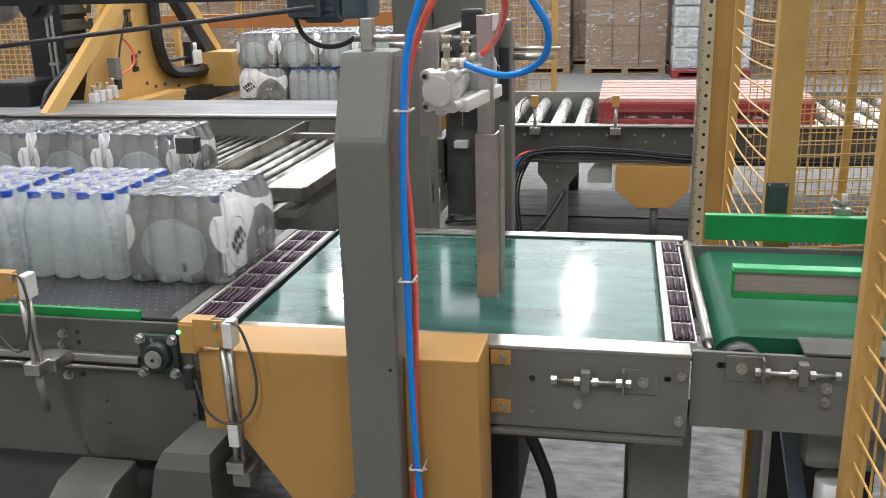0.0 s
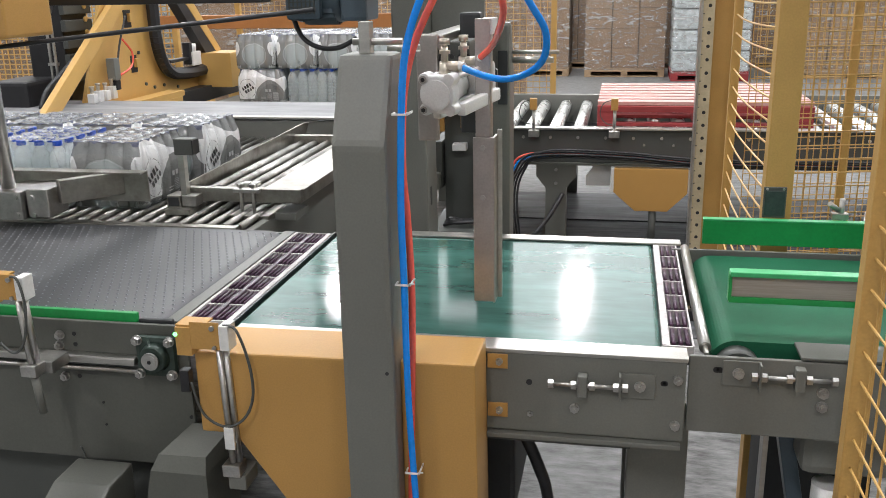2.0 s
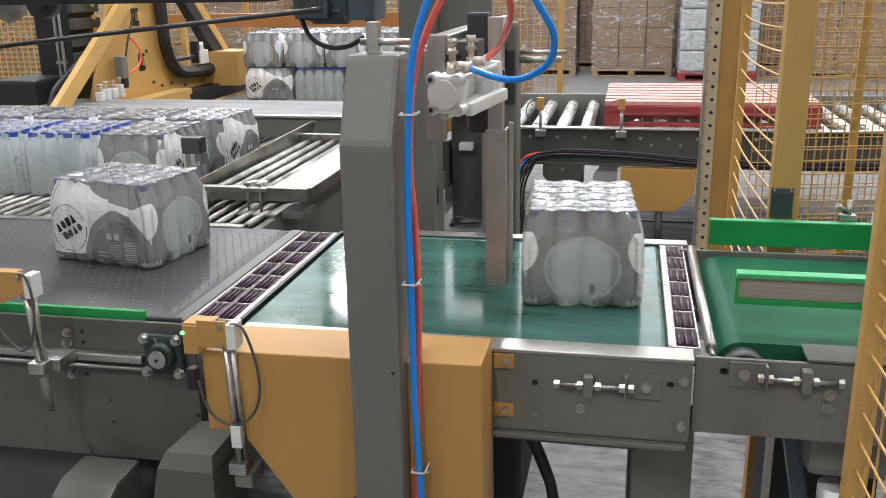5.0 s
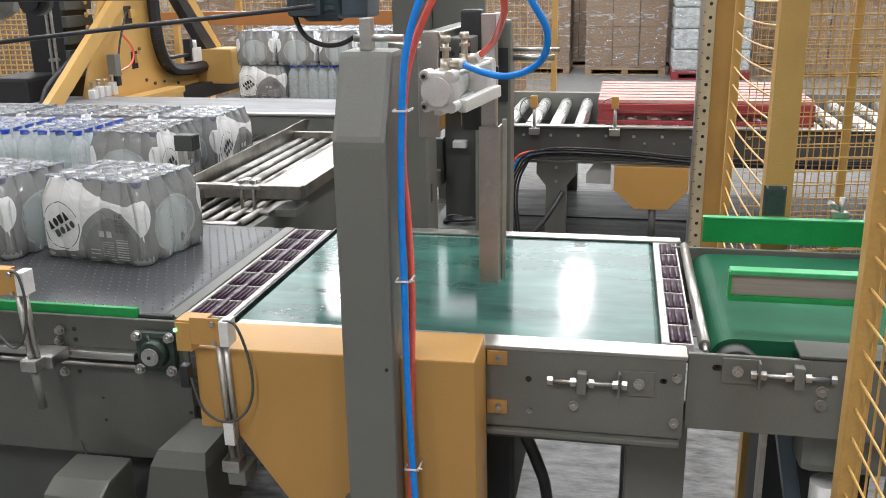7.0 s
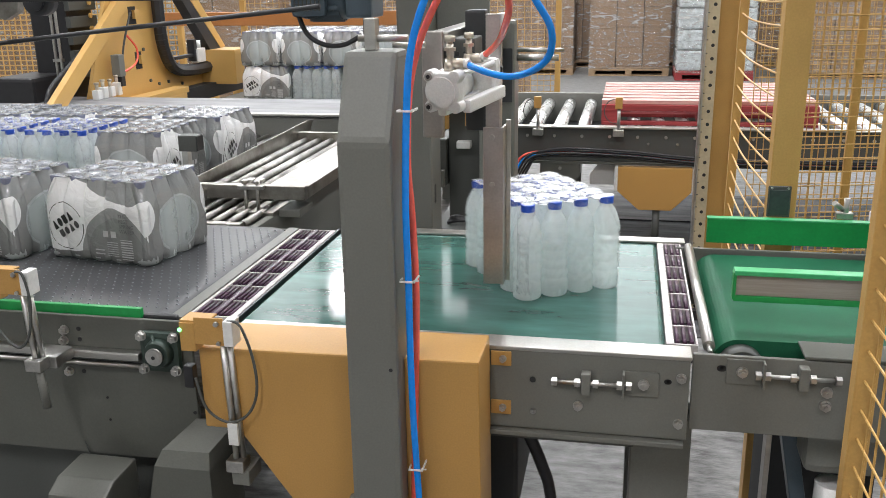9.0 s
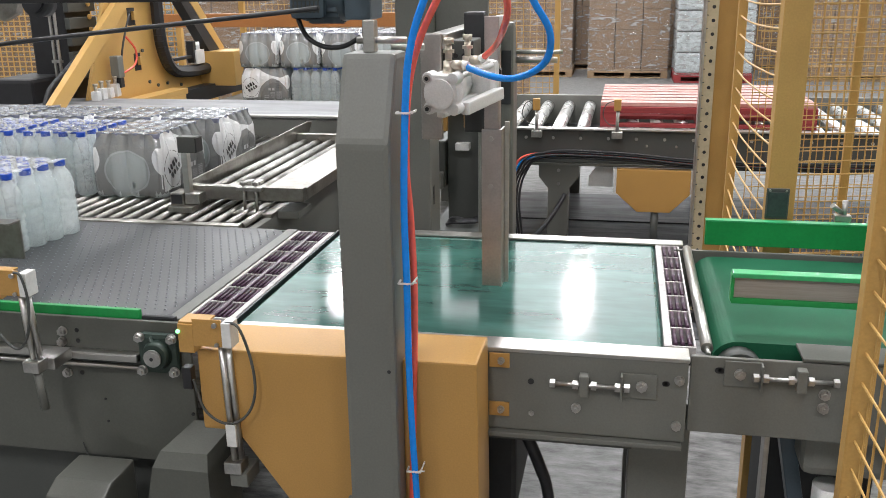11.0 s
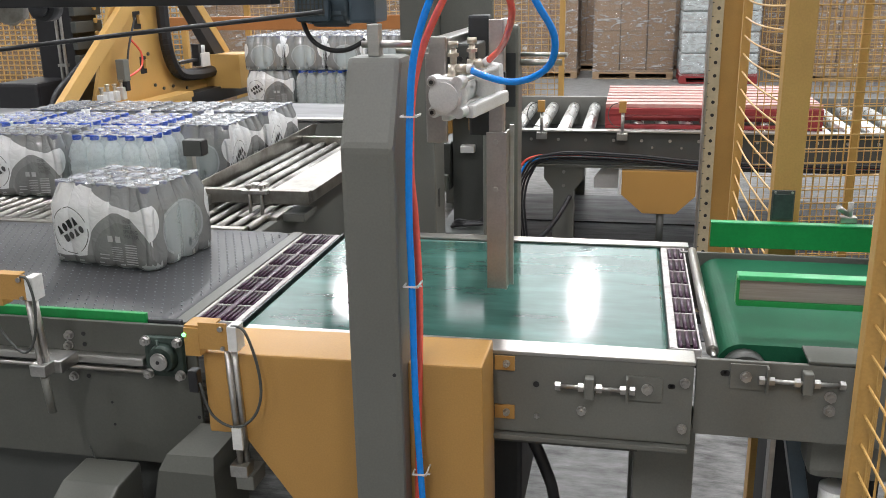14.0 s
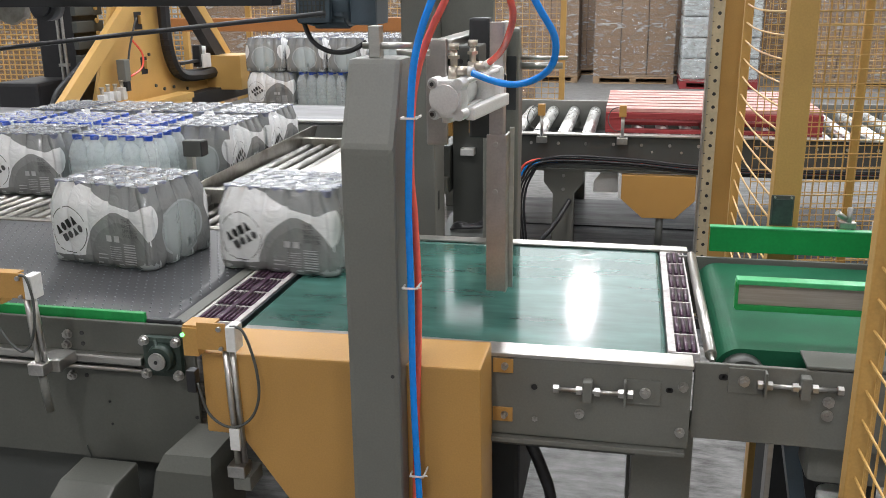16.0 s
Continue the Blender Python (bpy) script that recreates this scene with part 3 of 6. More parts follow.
def guide_rail(y, z0, z1, x0, face):
    ob = thing("guide_rail", x0, y, z0, "green plastic-lined side guide over the conveyor" if face else "plain green plastic side guide over the conveyor", "guide rail", "guide rails")
    if face:
        part("profile", Shape().box(x0 + 0.004, 2.6, y - 0.004, y + 0.012, z0 + 0.012, z1 - 0.010, 0.001), M_STRIPE, ob, "ribbed aluminium profile")
        part("edge_strip", Shape().box(x0, 2.6, y - 0.012, y + 0.018, z1 - 0.010, z1, 0.002), M_GREENEDGE, ob)
        part("edge_strip", Shape().box(x0, 2.6, y - 0.008, y + 0.018, z0, z0 + 0.012, 0.002), M_GREEN, ob)
        part("end_cap", Shape().box(x0 - 0.002, x0 + 0.004, y - 0.010, y + 0.012, z0 + 0.005, z1 - 0.005), M_GREEN, ob)
    else:
        part("profile", Shape().box(x0, 2.6, y, y + 0.02, z0, z1, 0.002), M_GREEN, ob)
        part("edge_strip", Shape().box(x0 - 0.001, 2.6, y - 0.002, y + 0.022, z1, z1 + 0.004, 0.001), M_GREENEDGE, ob)
    for px in (0.62, 1.5, 2.4):
        part("post", Shape().rod((px, y + (0.05 if y > 2 else -0.10), 0.70), (px, y + (0.05 if y > 2 else -0.10), z1 + 0.02), 0.008), M_ZINC, ob)
        part("arm", Shape().rod((px, y + (0.055 if y > 2 else -0.105), z1 - 0.02), (px, y + 0.004, z1 - 0.02), 0.006), M_ZINC, ob)
    return ob


guide_rail(2.325, 0.835, 0.898, 0.216, False)
guide_rail(1.75, 0.884, 0.948, 0.219, True)
clamp = thing("rail_clamp", 0.55, 2.34, 0.90, "zinc clamp holding the green side guide", "clamp")
part("body", Shape().box(0.53, 0.57, 2.35, 2.375, 0.902, 0.918, 0.002), M_ZINC, clamp)
part("bolt", Shape().rod((0.553, 2.36, 0.90), (0.553, 2.36, 0.955), 0.007), M_ZINC, clamp)
part("handle", Shape().rod((0.52, 2.345, 0.945), (0.545, 2.36, 0.925), 0.007), M_ZINC, clamp)
refl = thing("light_reflector", 0.40, 2.36, 0.90, "dark square reflector plate above the green guide", "reflector")
part("plate", Shape().box(0.362, 0.418, 2.355, 2.361, 0.902, 0.982, 0.002), M_GREY_D, refl)
part("lens", Shape().box(0.366, 0.414, 2.352, 2.3545, 0.908, 0.972, 0.001), mat("reflector_glass", (0.05, 0.07, 0.065), 0.15, 0, 0.2, 80), refl)
for px in (0.37, 0.41):
    part("screw", Shape().rod((px, 2.3545, 0.977), (px, 2.35, 0.977), 0.003, 8), M_ZINC, refl)

# ---- accumulation conveyor with the black nubbed belt ----
left = thing("accumulation_conveyor", -2.4, 2.0, 0, "grey conveyor with a black nubbed belt", "conveyor")
part("belt", belt_loop(-4.4, -0.928, 1.636, 2.358, BELT, 0.05), M_BELT_B, left, "black worn modular belt")
verts, faces = [], []
yy = 1.69
row = 0
while yy < 2.345:
    xx = -2.75 + (0.01175 if row % 2 else 0.0)
    while xx < -0.945:
        r = 0.0028
        i = len(verts)
        zt = BELT + 0.0016
        verts += [(xx - r, yy - r * 0.7, BELT - 0.001), (xx + r, yy - r * 0.7, BELT - 0.001), (xx + r, yy + r * 0.7, BELT - 0.001), (xx - r, yy + r * 0.7, BELT - 0.001)]
        verts += [(xx - r * 0.6, yy - r * 0.4, zt), (xx + r * 0.6, yy - r * 0.4, zt), (xx + r * 0.6, yy + r * 0.4, zt), (xx - r * 0.6, yy + r * 0.4, zt)]
        faces += [(i, i + 1, i + 5, i + 4), (i + 1, i + 2, i + 6, i + 5), (i + 2, i + 3, i + 7, i + 6), (i + 3, i, i + 4, i + 7), (i + 4, i + 5, i + 6, i + 7)]
        xx += 0.0235
    yy += 0.0245
    row += 1
me = bpy.data.meshes.new("nub")
b0 = base_of(left)
me.from_pydata([(v[0] - b0.x, v[1] - b0.y, v[2] - b0.z) for v in verts], [], faces)
me.materials.append(M_DOT)
nubs = new("nub", me)
nubs.parent = left
tagged(nubs, "rows of pale worn nubs", kind="stuff")
part("transfer_plate", Shape().box(-0.934, -0.9035, 1.64, 2.36, 0.805, 0.8215, 0.002), M_GREY, left, "smooth worn steel transfer plate")
part("side_plate", Shape().box(-4.4, -0.868, 1.603, 1.613, 0.50, 0.826, 0.002), M_GREY_L, left)
part("side_plate", Shape().box(-4.4, -0.868, 2.375, 2.385, 0.50, 0.81, 0.002), M_GREY_L, left)
part("lower_panel", Shape().box(-4.4, -0.95, 1.66, 1.68, 0.02, 0.50, 0.002), M_GREY_D, left)
part("wear_strip", Shape().box(-4.4, -0.983, 1.616, 1.628, 0.80, 0.8445, 0.002), M_GREEN, left, "green plastic wear strip")
part("end_cover", Shape().box(-0.981, -0.905, 1.618, 1.634, 0.79, 0.832, 0.005), M_RUBBER, left)
part("slot_rail", Shape().box(-4.4, -0.978, 1.578, 1.602, 0.740, 0.757, 0.004), M_STEEL, left, "aluminium guide bar")
part("slot_rail", Shape().rod((-4.4, 1.59, 0.7245), (-0.978, 1.59, 0.7245), 0.0055, 12), M_STEEL, left, "thin round steel bar")
part("rail_backing", Shape().box(-4.4, -0.978, 1.594, 1.602, 0.729, 0.740), M_GREY_D, left)
bear = part("flange_bearing", Shape().box(-0.976, -0.888, 1.583, 1.602, 0.717, 0.807, 0.010).rod((-0.931, 1.585, 0.762), (-0.931, 1.566, 0.762), 0.033, 24, 0.027).rod((-0.945, 1.583, 0.80), (-0.936, 1.575, 0.785), 0.004, 8), mat("dark_green_cast_iron", (0.035, 0.055, 0.045), 0.4, 0.2, 0.2, 30, 0.3, 120), left, "dark green cast flange bearing")
part("shaft", Shape().rod((-0.931, 1.60, 0.762), (-0.931, 1.556, 0.762), 0.0145, 20).rod((-0.931, 1.562, 0.762), (-0.931, 1.558, 0.762), 0.019, 20), M_ZINC, left)
part("shaft_centre", Shape().rod((-0.931, 1.5565, 0.762), (-0.931, 1.5545, 0.762), 0.004, 10), M_BLACK, left)
for bx, bz in ((-0.968, 0.799), (-0.896, 0.799), (-0.968, 0.725), (-0.896, 0.725)):
    hex_bolt(bx, 1.583, bz, left, 0.0095, 0.009)
for bx, bz in ((-1.159, 0.792), (-1.163, 0.768), (-1.16, 0.696)):
    hex_bolt(bx, 1.603, bz, left, 0.009)
for bx, bz, br in ((-1.125, 0.796, 0.005), (-1.125, 0.772, 0.005), (-1.126, 0.698, 0.005), (-1.078, 0.639, 0.003), (-1.078, 0.586, 0.003), (-0.875, 0.62, 0.004)):
    hole(bx, 1.603, bz, left, br)
part("foot", Shape().loft([[(-1.03, 1.46, 0.0), (-0.78, 1.46, 0.0), (-0.78, 1.60, 0.0), (-1.03, 1.60, 0.0)],
                           [(-0.905, 1.47, 0.565), (-0.785, 1.47, 0.565), (-0.775, 1.60, 0.575), (-0.885, 1.60, 0.575)],
                           [(-0.892, 1.485, 0.595), (-0.79, 1.485, 0.597), (-0.78, 1.60, 0.61), (-0.872, 1.60, 0.608)]]), M_GREY_L, left)
part("foot", Shape().prism([(1.42, 0.0), (1.56, 0.0), (1.56, 0.525), (1.47, 0.52), (1.43, 0.50)], "x", -1.13, -1.0, 0.006), M_GREY_L, left)
for lx in (-4.2, -2.6):
    part("foot", Shape().box(lx, lx + 0.12, 1.62, 2.36, 0.0, 0.5, 0.006), M_GREY_L, left)
part("loose_wire", Shape().tube([(-1.145, 1.598, 0.53), (-1.135, 1.596, 0.50), (-1.115, 1.58, 0.46), (-1.09, 1.57, 0.42)], 0.0018, 6), M_GREY_D, left)

# ---- amber drive guard ----
guard_box = thing("drive_guard", -0.50, 1.5, 0.35, "amber sheet-metal drive guard bolted to the conveyor", "machine guard")
part("cover", Shape().prism([(-0.772, 0.842), (-0.238, 0.848), (-0.232, 0.30), (-0.44, 0.30), (-0.705, 0.676), (-0.772, 0.676)], "y", 1.45, 1.583, 0.004), M_YELLOW, guard_box)
for z in (0.802, 0.700):
    tab = part("tab", Shape().box(-0.235, -0.196, 1.580, 1.584, z - 0.015, z + 0.014, 0.001), M_YELLOW, guard_box)
    hex_bolt(-0.212, 1.580, z, guard_box, 0.006)
part("lower_bracket", Shape().box(-0.66, -0.3, 1.50, 1.583, 0.0, 0.30, 0.005), M_GREY_D, guard_box)


# ---- photo sensors on rods ----
def rod_sensor(x, y, z, zlow, label):
    ob = thing("photo_sensor", x, y, zlow, label, "sensor", "photo sensors on rods")
    part("rod", Shape().rod((x + 0.012, y, zlow), (x + 0.003, y, z - 0.02), 0.0062, 12).rod((x + 0.022, y + 0.006, zlow + 0.03), (x + 0.014, y + 0.006, z - 0.02), 0.0062, 12), M_STEEL, ob)
    br = Shape().box(x - 0.045, x + 0.012, y - 0.012, y - 0.008, z - 0.035, z + 0.018, 0.001)
    br.box(x - 0.075, x - 0.045, y - 0.012, y + 0.02, z - 0.05, z + 0.006, 0.001)
    br.box(x - 0.075, x - 0.02, y - 0.008, y + 0.035, z + 0.006, z + 0.010, 0.001)
    part("bracket", br, M_YELLOW, ob, "amber angle bracket")
    part("sensor_body", Shape().box(x + 0.013, x + 0.032, y - 0.016, y + 0.018, z - 0.035, z + 0.014, 0.002), M_WHITE, ob)
    part("screw", Shape().rod((x, y - 0.012, z + 0.008), (x, y - 0.017, z + 0.008), 0.005, 10), M_ZINC, ob)
    part("screw", Shape().rod((x + 0.002, y - 0.012, z - 0.03), (x + 0.002, y - 0.017, z - 0.03), 0.004, 10), M_ZINC, ob)
    cl = Shape().box(x - 0.006, x + 0.03, y - 0.016, y + 0.02, zlow + 0.01, zlow + 0.035, 0.003)
    part("clamp", cl, M_ZINC, ob)
    part("led", Shape().rod((x - 0.074, y - 0.012, z - 0.008), (x - 0.074, y - 0.0145, z - 0.008), 0.004, 8), M_LED, ob)
    return ob


s1 = rod_sensor(-0.72, 1.44, 0.892, 0.585, "amber-bracketed photo sensor on twin steel rods")
part("cable", Shape().tube([(-0.70, 1.43, 0.905), (-0.675, 1.43, 0.898), (-0.655, 1.43, 0.835), (-0.652, 1.43, 0.77), (-0.672, 1.43, 0.722), (-0.712, 1.43, 0.700), (-0.755, 1.43, 0.724), (-0.776, 1.435, 0.785)], 0.0028, 8), M_GREY_D, s1)
part("cable_tag", Shape().box(-0.715, -0.695, 1.424, 1.430, 0.655, 0.70, 0.001), M_WHITE, s1)
part("foot_block", Shape().box(-0.718, -0.682, 1.43, 1.49, 0.566, 0.597, 0.003), M_GREY, s1)
part("sensor_plug", Shape().box(-0.797, -0.778, 1.43, 1.45, 0.765, 0.81, 0.003), M_BLACK, s1)
s0 = rod_sensor(-1.171, 1.50, 0.945, 0.735, "amber-bracketed photo sensor clamped to the conveyor's slot rail")
part("cable", Shape().tube([(-1.161, 1.48, 0.962), (-1.146, 1.48, 0.955), (-1.138, 1.48, 0.90), (-1.151, 1.48, 0.83), (-1.181, 1.48, 0.80), (-1.221, 1.48, 0.84), (-1.241, 1.49, 0.88)], 0.0028, 8), M_GREY_D, s0)
part("rod_end", Shape().rod((-1.150, 1.50, 0.66), (-1.158, 1.50, 0.76), 0.0085, 12), M_GREY, s0)
part("rail_block", Shape().box(-1.175, -1.125, 1.515, 1.576, 0.742, 0.768, 0.003).rod((-1.15, 1.515, 0.755), (-1.15, 1.505, 0.755), 0.006, 6), M_ZINC, s0)

# ---- gantry over the turning belt ----
gantry = thing("gantry", -0.42, 1.45, 0, "grey welded gantry columns beside the turning belt", "machine frame")


def column(y_front, sign):
    d = 0.142 * sign
    y0 = y_front
    pts = [(y0, 0.56), (y0, 1.245), (y0 + 0.066 * sign, 1.386), (y0 + d, 1.386), (y0 + d, 0.56)]
    return Shape().prism(pts, "x", -0.466, -0.373, 0.010)


part("column", column(1.40, 1), M_GREY, gantry)
part("pillar_base", Shape().box(-0.485, -0.36, 1.385, 1.555, 0.545, 0.56, 0.002), M_GREY, gantry)
part("pedestal", Shape().box(-0.46, -0.38, 1.40, 1.448, 0.0, 0.545, 0.004), M_GREY, gantry)
far = Shape().prism([(2.66, 0.0), (2.66, 1.245), (2.60, 1.386), (2.56, 1.386), (2.56, 0.0)], "x", -0.415, -0.312, 0.01)
part("column", far, M_GREY, gantry)
part("cap_screw_hole", Shape().rod((-0.385, 1.4005, 0.845), (-0.385, 1.399, 0.845), 0.0035, 8), M_BLACK, gantry)
part("top_block", Shape().box(-0.432, -0.412, 1.475, 1.50, 1.386, 1.438, 0.002), M_STEEL, gantry)
part("tie_rod", Shape().rod((-0.445, 1.488, 1.405), (-0.36, 1.488, 1.405), 0.006), M_STEEL, gantry)
part("tie_rod", Shape().rod((-0.42, 1.62, 1.385), (-0.36, 1.62, 1.385), 0.006), M_STEEL, gantry)
part("tie_rod", Shape().rod((-0.34, 2.62, 1.30), (-0.18, 2.62, 1.30), 0.006), M_STEEL, gantry)
part("tie_rod", Shape().rod((-0.34, 2.62, 1.278), (-0.195, 2.62, 1.278), 0.009), M_STEEL, gantry)
part("bracket_plate", Shape().box(-0.396, -0.354, 1.745, 1.76, 1.195, 1.402, 0.003), M_PINKSTEEL, gantry, "dull chromated bracket plate")
part("cross_beam", Shape().box(-0.385, -0.345, 1.76, 2.56, 1.37, 1.40, 0.004), M_STEEL, gantry)
part("cross_beam_web", Shape().box(-0.386, -0.374, 1.78, 2.60, 1.27, 1.385, 0.002), M_GREY_D, gantry)
part("slide_block", Shape().box(-0.343, -0.298, 1.93, 1.97, 1.18, 1.435, 0.006), M_SHADOW, gantry)
part("mount_block", Shape().box(-0.345, -0.30, 1.80, 1.90, 1.33, 1.385, 0.004), M_GREY_D, gantry)
for hy in (1.80, 1.84, 1.88):
    part("mount_screw", Shape().rod((-0.335 + (hy - 1.8) * 0.4, 1.7995, 1.355), (-0.335 + (hy - 1.8) * 0.4, 1.797, 1.355), 0.005, 8), M_BLACK, gantry)
# thin dark sheet that paints the black shading on the far column
part("column_gusset", Shape().prism([(2.555, 1.17), (2.555, 1.30), (2.548, 1.31), (2.548, 1.16)], "x", -0.345, -0.318, 0.001), M_SHADOW, gantry)

cyl = thing("air_cylinder", -0.325, 1.7, 1.27, "aluminium pneumatic cylinder with two hose fittings", "pneumatic cylinder")
cap = Shape().rod((-0.332, 1.648, 1.3005), (-0.332, 1.622, 1.3005), 0.0345, 36, bevel=0.002)
cap.box(-0.363, -0.301, 1.6225, 1.648, 1.276, 1.325, 0.003).box(-0.354, -0.310, 1.6225, 1.648, 1.266, 1.335, 0.003)
for ax in (-0.357, -0.307):
    for az in (1.273, 1.328):
        cap.rod((ax, 1.648, az), (ax, 1.622, az), 0.0115, 18, bevel=0.0015)
cap.rod((-0.332, 1.622, 1.3005), (-0.332, 1.6185, 1.3005), 0.0275, 32)
part("end_cap", cap, M_ALU, cyl)
part("end_cap", Shape().box(-0.366, -0.298, 1.80, 1.826, 1.264, 1.337, 0.012), M_ALU, cyl)
part("barrel", Shape().rod((-0.332, 1.646, 1.3005), (-0.332, 1.802, 1.3005), 0.0305, 28), M_ALU, cyl)
for ax, az in ((-0.357, 1.328), (-0.307, 1.328), (-0.357, 1.273), (-0.307, 1.273)):
    part("tie_bar", Shape().rod((ax, 1.646, az), (ax, 1.802, az), 0.005, 10), M_ALU, cyl)
part("side_profile", Shape().box(-0.306, -0.288, 1.65, 1.82, 1.258, 1.282, 0.004), M_ALU, cyl)
part("side_profile", Shape().box(-0.356, -0.338, 1.65, 1.82, 1.250, 1.270, 0.004), M_ALU, cyl)
for ax in (-0.357, -0.307):
    for az in (1.273, 1.328):
        part("socket_screw", Shape().rod((ax, 1.6225, az), (ax, 1.6205, az), 0.0072, 14), M_ZINC, cyl)
        part("socket", Shape().rod((ax, 1.6207, az), (ax, 1.6198, az), 0.0042, 6), M_BLACK, cyl)
# the barrel runs back at an angle to the frame
pivot = Vector((-0.332, 1.622, 1.3005)) - base_of(cyl)
slant = Matrix.Translation(pivot) @ Euler((radians(3.5), 0, radians(-15))).to_matrix().to_4x4() @ Matrix.Translation(-pivot)
for piece in cyl.children[1:]:
    if not piece.name.startswith("socket"):
        piece.data.transform(slant)
part("rod_nut", Shape().rod((-0.262, 1.822, 1.318), (-0.262, 1.836, 1.319), 0.016, 6).rod((-0.262, 1.81, 1.318), (-0.262, 1.822, 1.318), 0.009, 12), M_BLACK, cyl)
part("piston_rod", Shape().rod((-0.332, 1.82, 1.301), (-0.332, 1.90, 1.301), 0.009), M_STEEL, cyl)
for fx, fy in ((-0.321, 1.65), (-0.305, 1.76)):
    fit = Shape().rod((fx, fy, 1.330), (fx, fy, 1.358), 0.0125, 16, 0.010).rod((fx, fy, 1.352), (fx, fy, 1.385), 0.0065, 10)
    fit.rod((fx, fy, 1.372), (fx, fy, 1.378), 0.011, 6).rod((fx, fy, 1.388), (fx, fy, 1.399), 0.0095, 12).rod((fx, fy, 1.383), (fx, fy, 1.39), 0.005, 10)
    fit.rod((fx, fy, 1.350), (fx + 0.028, fy - 0.006, 1.350), 0.009, 12)
    part("flow_fitting", fit, M_BRASS, cyl, "nickel flow-control fitting")

hose_b = thing("blue_air_hose", -0.345, 1.42, 0.45, "bright blue plastic air hose clipped to the column", "air hose", "air hoses")
part("hose", Shape().tube([(-0.340, 1.42, 0.45), (-0.345, 1.42, 0.582), (-0.353, 1.42, 0.789), (-0.354, 1.42, 1.002), (-0.355, 1.42, 1.151), (-0.348, 1.42, 1.319), (-0.338, 1.42, 1.399), (-0.316, 1.42, 1.467), (-0.285, 1.43, 1.53), (-0.235, 1.46, 1.57), (-0.19, 1.50, 1.53), (-0.153, 1.52, 1.463), (-0.129, 1.54, 1.417), (-0.132, 1.56, 1.374), (-0.157, 1.58, 1.347), (-0.199, 1.60, 1.332), (-0.242, 1.62, 1.335), (-0.293, 1.644, 1.350)], 0.0062, 12, steps=8), M_BLUE, hose_b)
hose_r = thing("red_air_hose", -0.36, 1.45, 0.45, "bright red plastic air hose beside the blue one", "air hose", "air hoses")
part("hose", Shape().tube([(-0.363, 1.45, 0.45), (-0.361, 1.45, 0.562), (-0.356, 1.45, 0.72), (-0.350, 1.45, 0.885), (-0.348, 1.45, 1.0), (-0.352, 1.45, 1.12), (-0.357, 1.45, 1.20), (-0.352, 1.45, 1.315), (-0.334, 1.45, 1.396), (-0.302, 1.45, 1.466), (-0.265, 1.46, 1.53), (-0.225, 1.50, 1.53), (-0.200, 1.54, 1.463), (-0.215, 1.60, 1.414), (-0.243, 1.70, 1.380), (-0.277, 1.754, 1.352)], 0.0062, 12, steps=8), M_RED, hose_r)
for z in (1.295, 1.005, 0.645):
    xx = {1.295: -0.3495, 1.005: -0.3535, 0.645: -0.3475}[z]
    tie = thing("cable_tie", xx, 1.43, z, "white plastic cable tie round the hoses", "cable tie", "cable ties on the hoses")
    part("band", Shape().box(xx - 0.012, xx + 0.012, 1.411, 1.4135, z - 0.0015, z + 0.0015).box(xx - 0.0145, xx - 0.012, 1.411, 1.43, z - 0.0015, z + 0.0015).box(xx + 0.010, xx + 0.0125, 1.411, 1.45, z - 0.0015, z + 0.0015), M_WHITE, tie)
    part("tail", Shape().box(xx + 0.010, xx + 0.019, 1.412, 1.4135, z + 0.0015, z + 0.004), M_WHITE, tie)

# ---- deflector arm that turns the packs ----
deflector = thing("deflector_arm", -0.262, 1.83, 0.858, "dull steel deflector arm hanging over the turning belt", "deflector")
d = Shape().box(-0.288, -0.246, 1.826, 1.832, 0.866, 1.205, 0.0015)
part("front_plate", d, M_PINKSTEEL, deflector)
part("web", Shape().prism([(1.832, 0.862), (1.875, 0.862), (1.875, 1.205), (1.832, 1.205)], "x", -0.250, -0.2455, 0.001), M_STEEL, deflector)
part("lip", Shape().box(-0.2455, -0.236, 1.868, 1.875, 0.862, 1.215, 0.001), M_STEEL, deflector)
part("upper_plate", Shape().box(-0.284, -0.255, 1.836, 1.842, 1.19, 1.43, 0.0015), M_PINKSTEEL, deflector)
part("upper_web", Shape().box(-0.258, -0.2535, 1.842, 1.865, 1.19, 1.43, 0.001), M_STEEL, deflector)
part("top_lug", Shape().box(-0.262, -0.250, 1.842, 1.90, 1.40, 1.43, 0.001), M_ALU, deflector)
for z in (1.185, 1.085):
    part("rivet", Shape().rod((-0.269, 1.826, z), (-0.269, 1.823, z), 0.0058, 14, bevel=0.001), M_ZINC, deflector)
part("push_fitting", Shape().rod((-0.284, 1.640, 1.349), (-0.295, 1.645, 1.351), 0.0085, 12), M_WHITE, hose_b)
part("push_fitting", Shape().rod((-0.268, 1.744, 1.358), (-0.279, 1.756, 1.351), 0.0085, 12), M_WHITE, hose_r)

# ---- layer table behind the black belt ----
table = thing("layer_table", -2.3, 3.2, 0, "grey roller table on which pack layers are formed", "roller table")
ro = None
rx = -3.6
while rx < -1.10:
    if ro is None:
        ro = part("slide_roller", Shape().rod((rx, 2.42, 0.806), (rx, 3.93, 0.806), 0.012, 12), M_SLIDE, table)
        r0 = rx
    else:
        again(ro, Matrix.Translation((rx - r0, 0, 0)))
    rx += 0.048
part("front_beam", Shape().box(-3.7, -1.10, 2.388, 2.42, 0.70, 0.816, 0.003), M_SHEET, table)
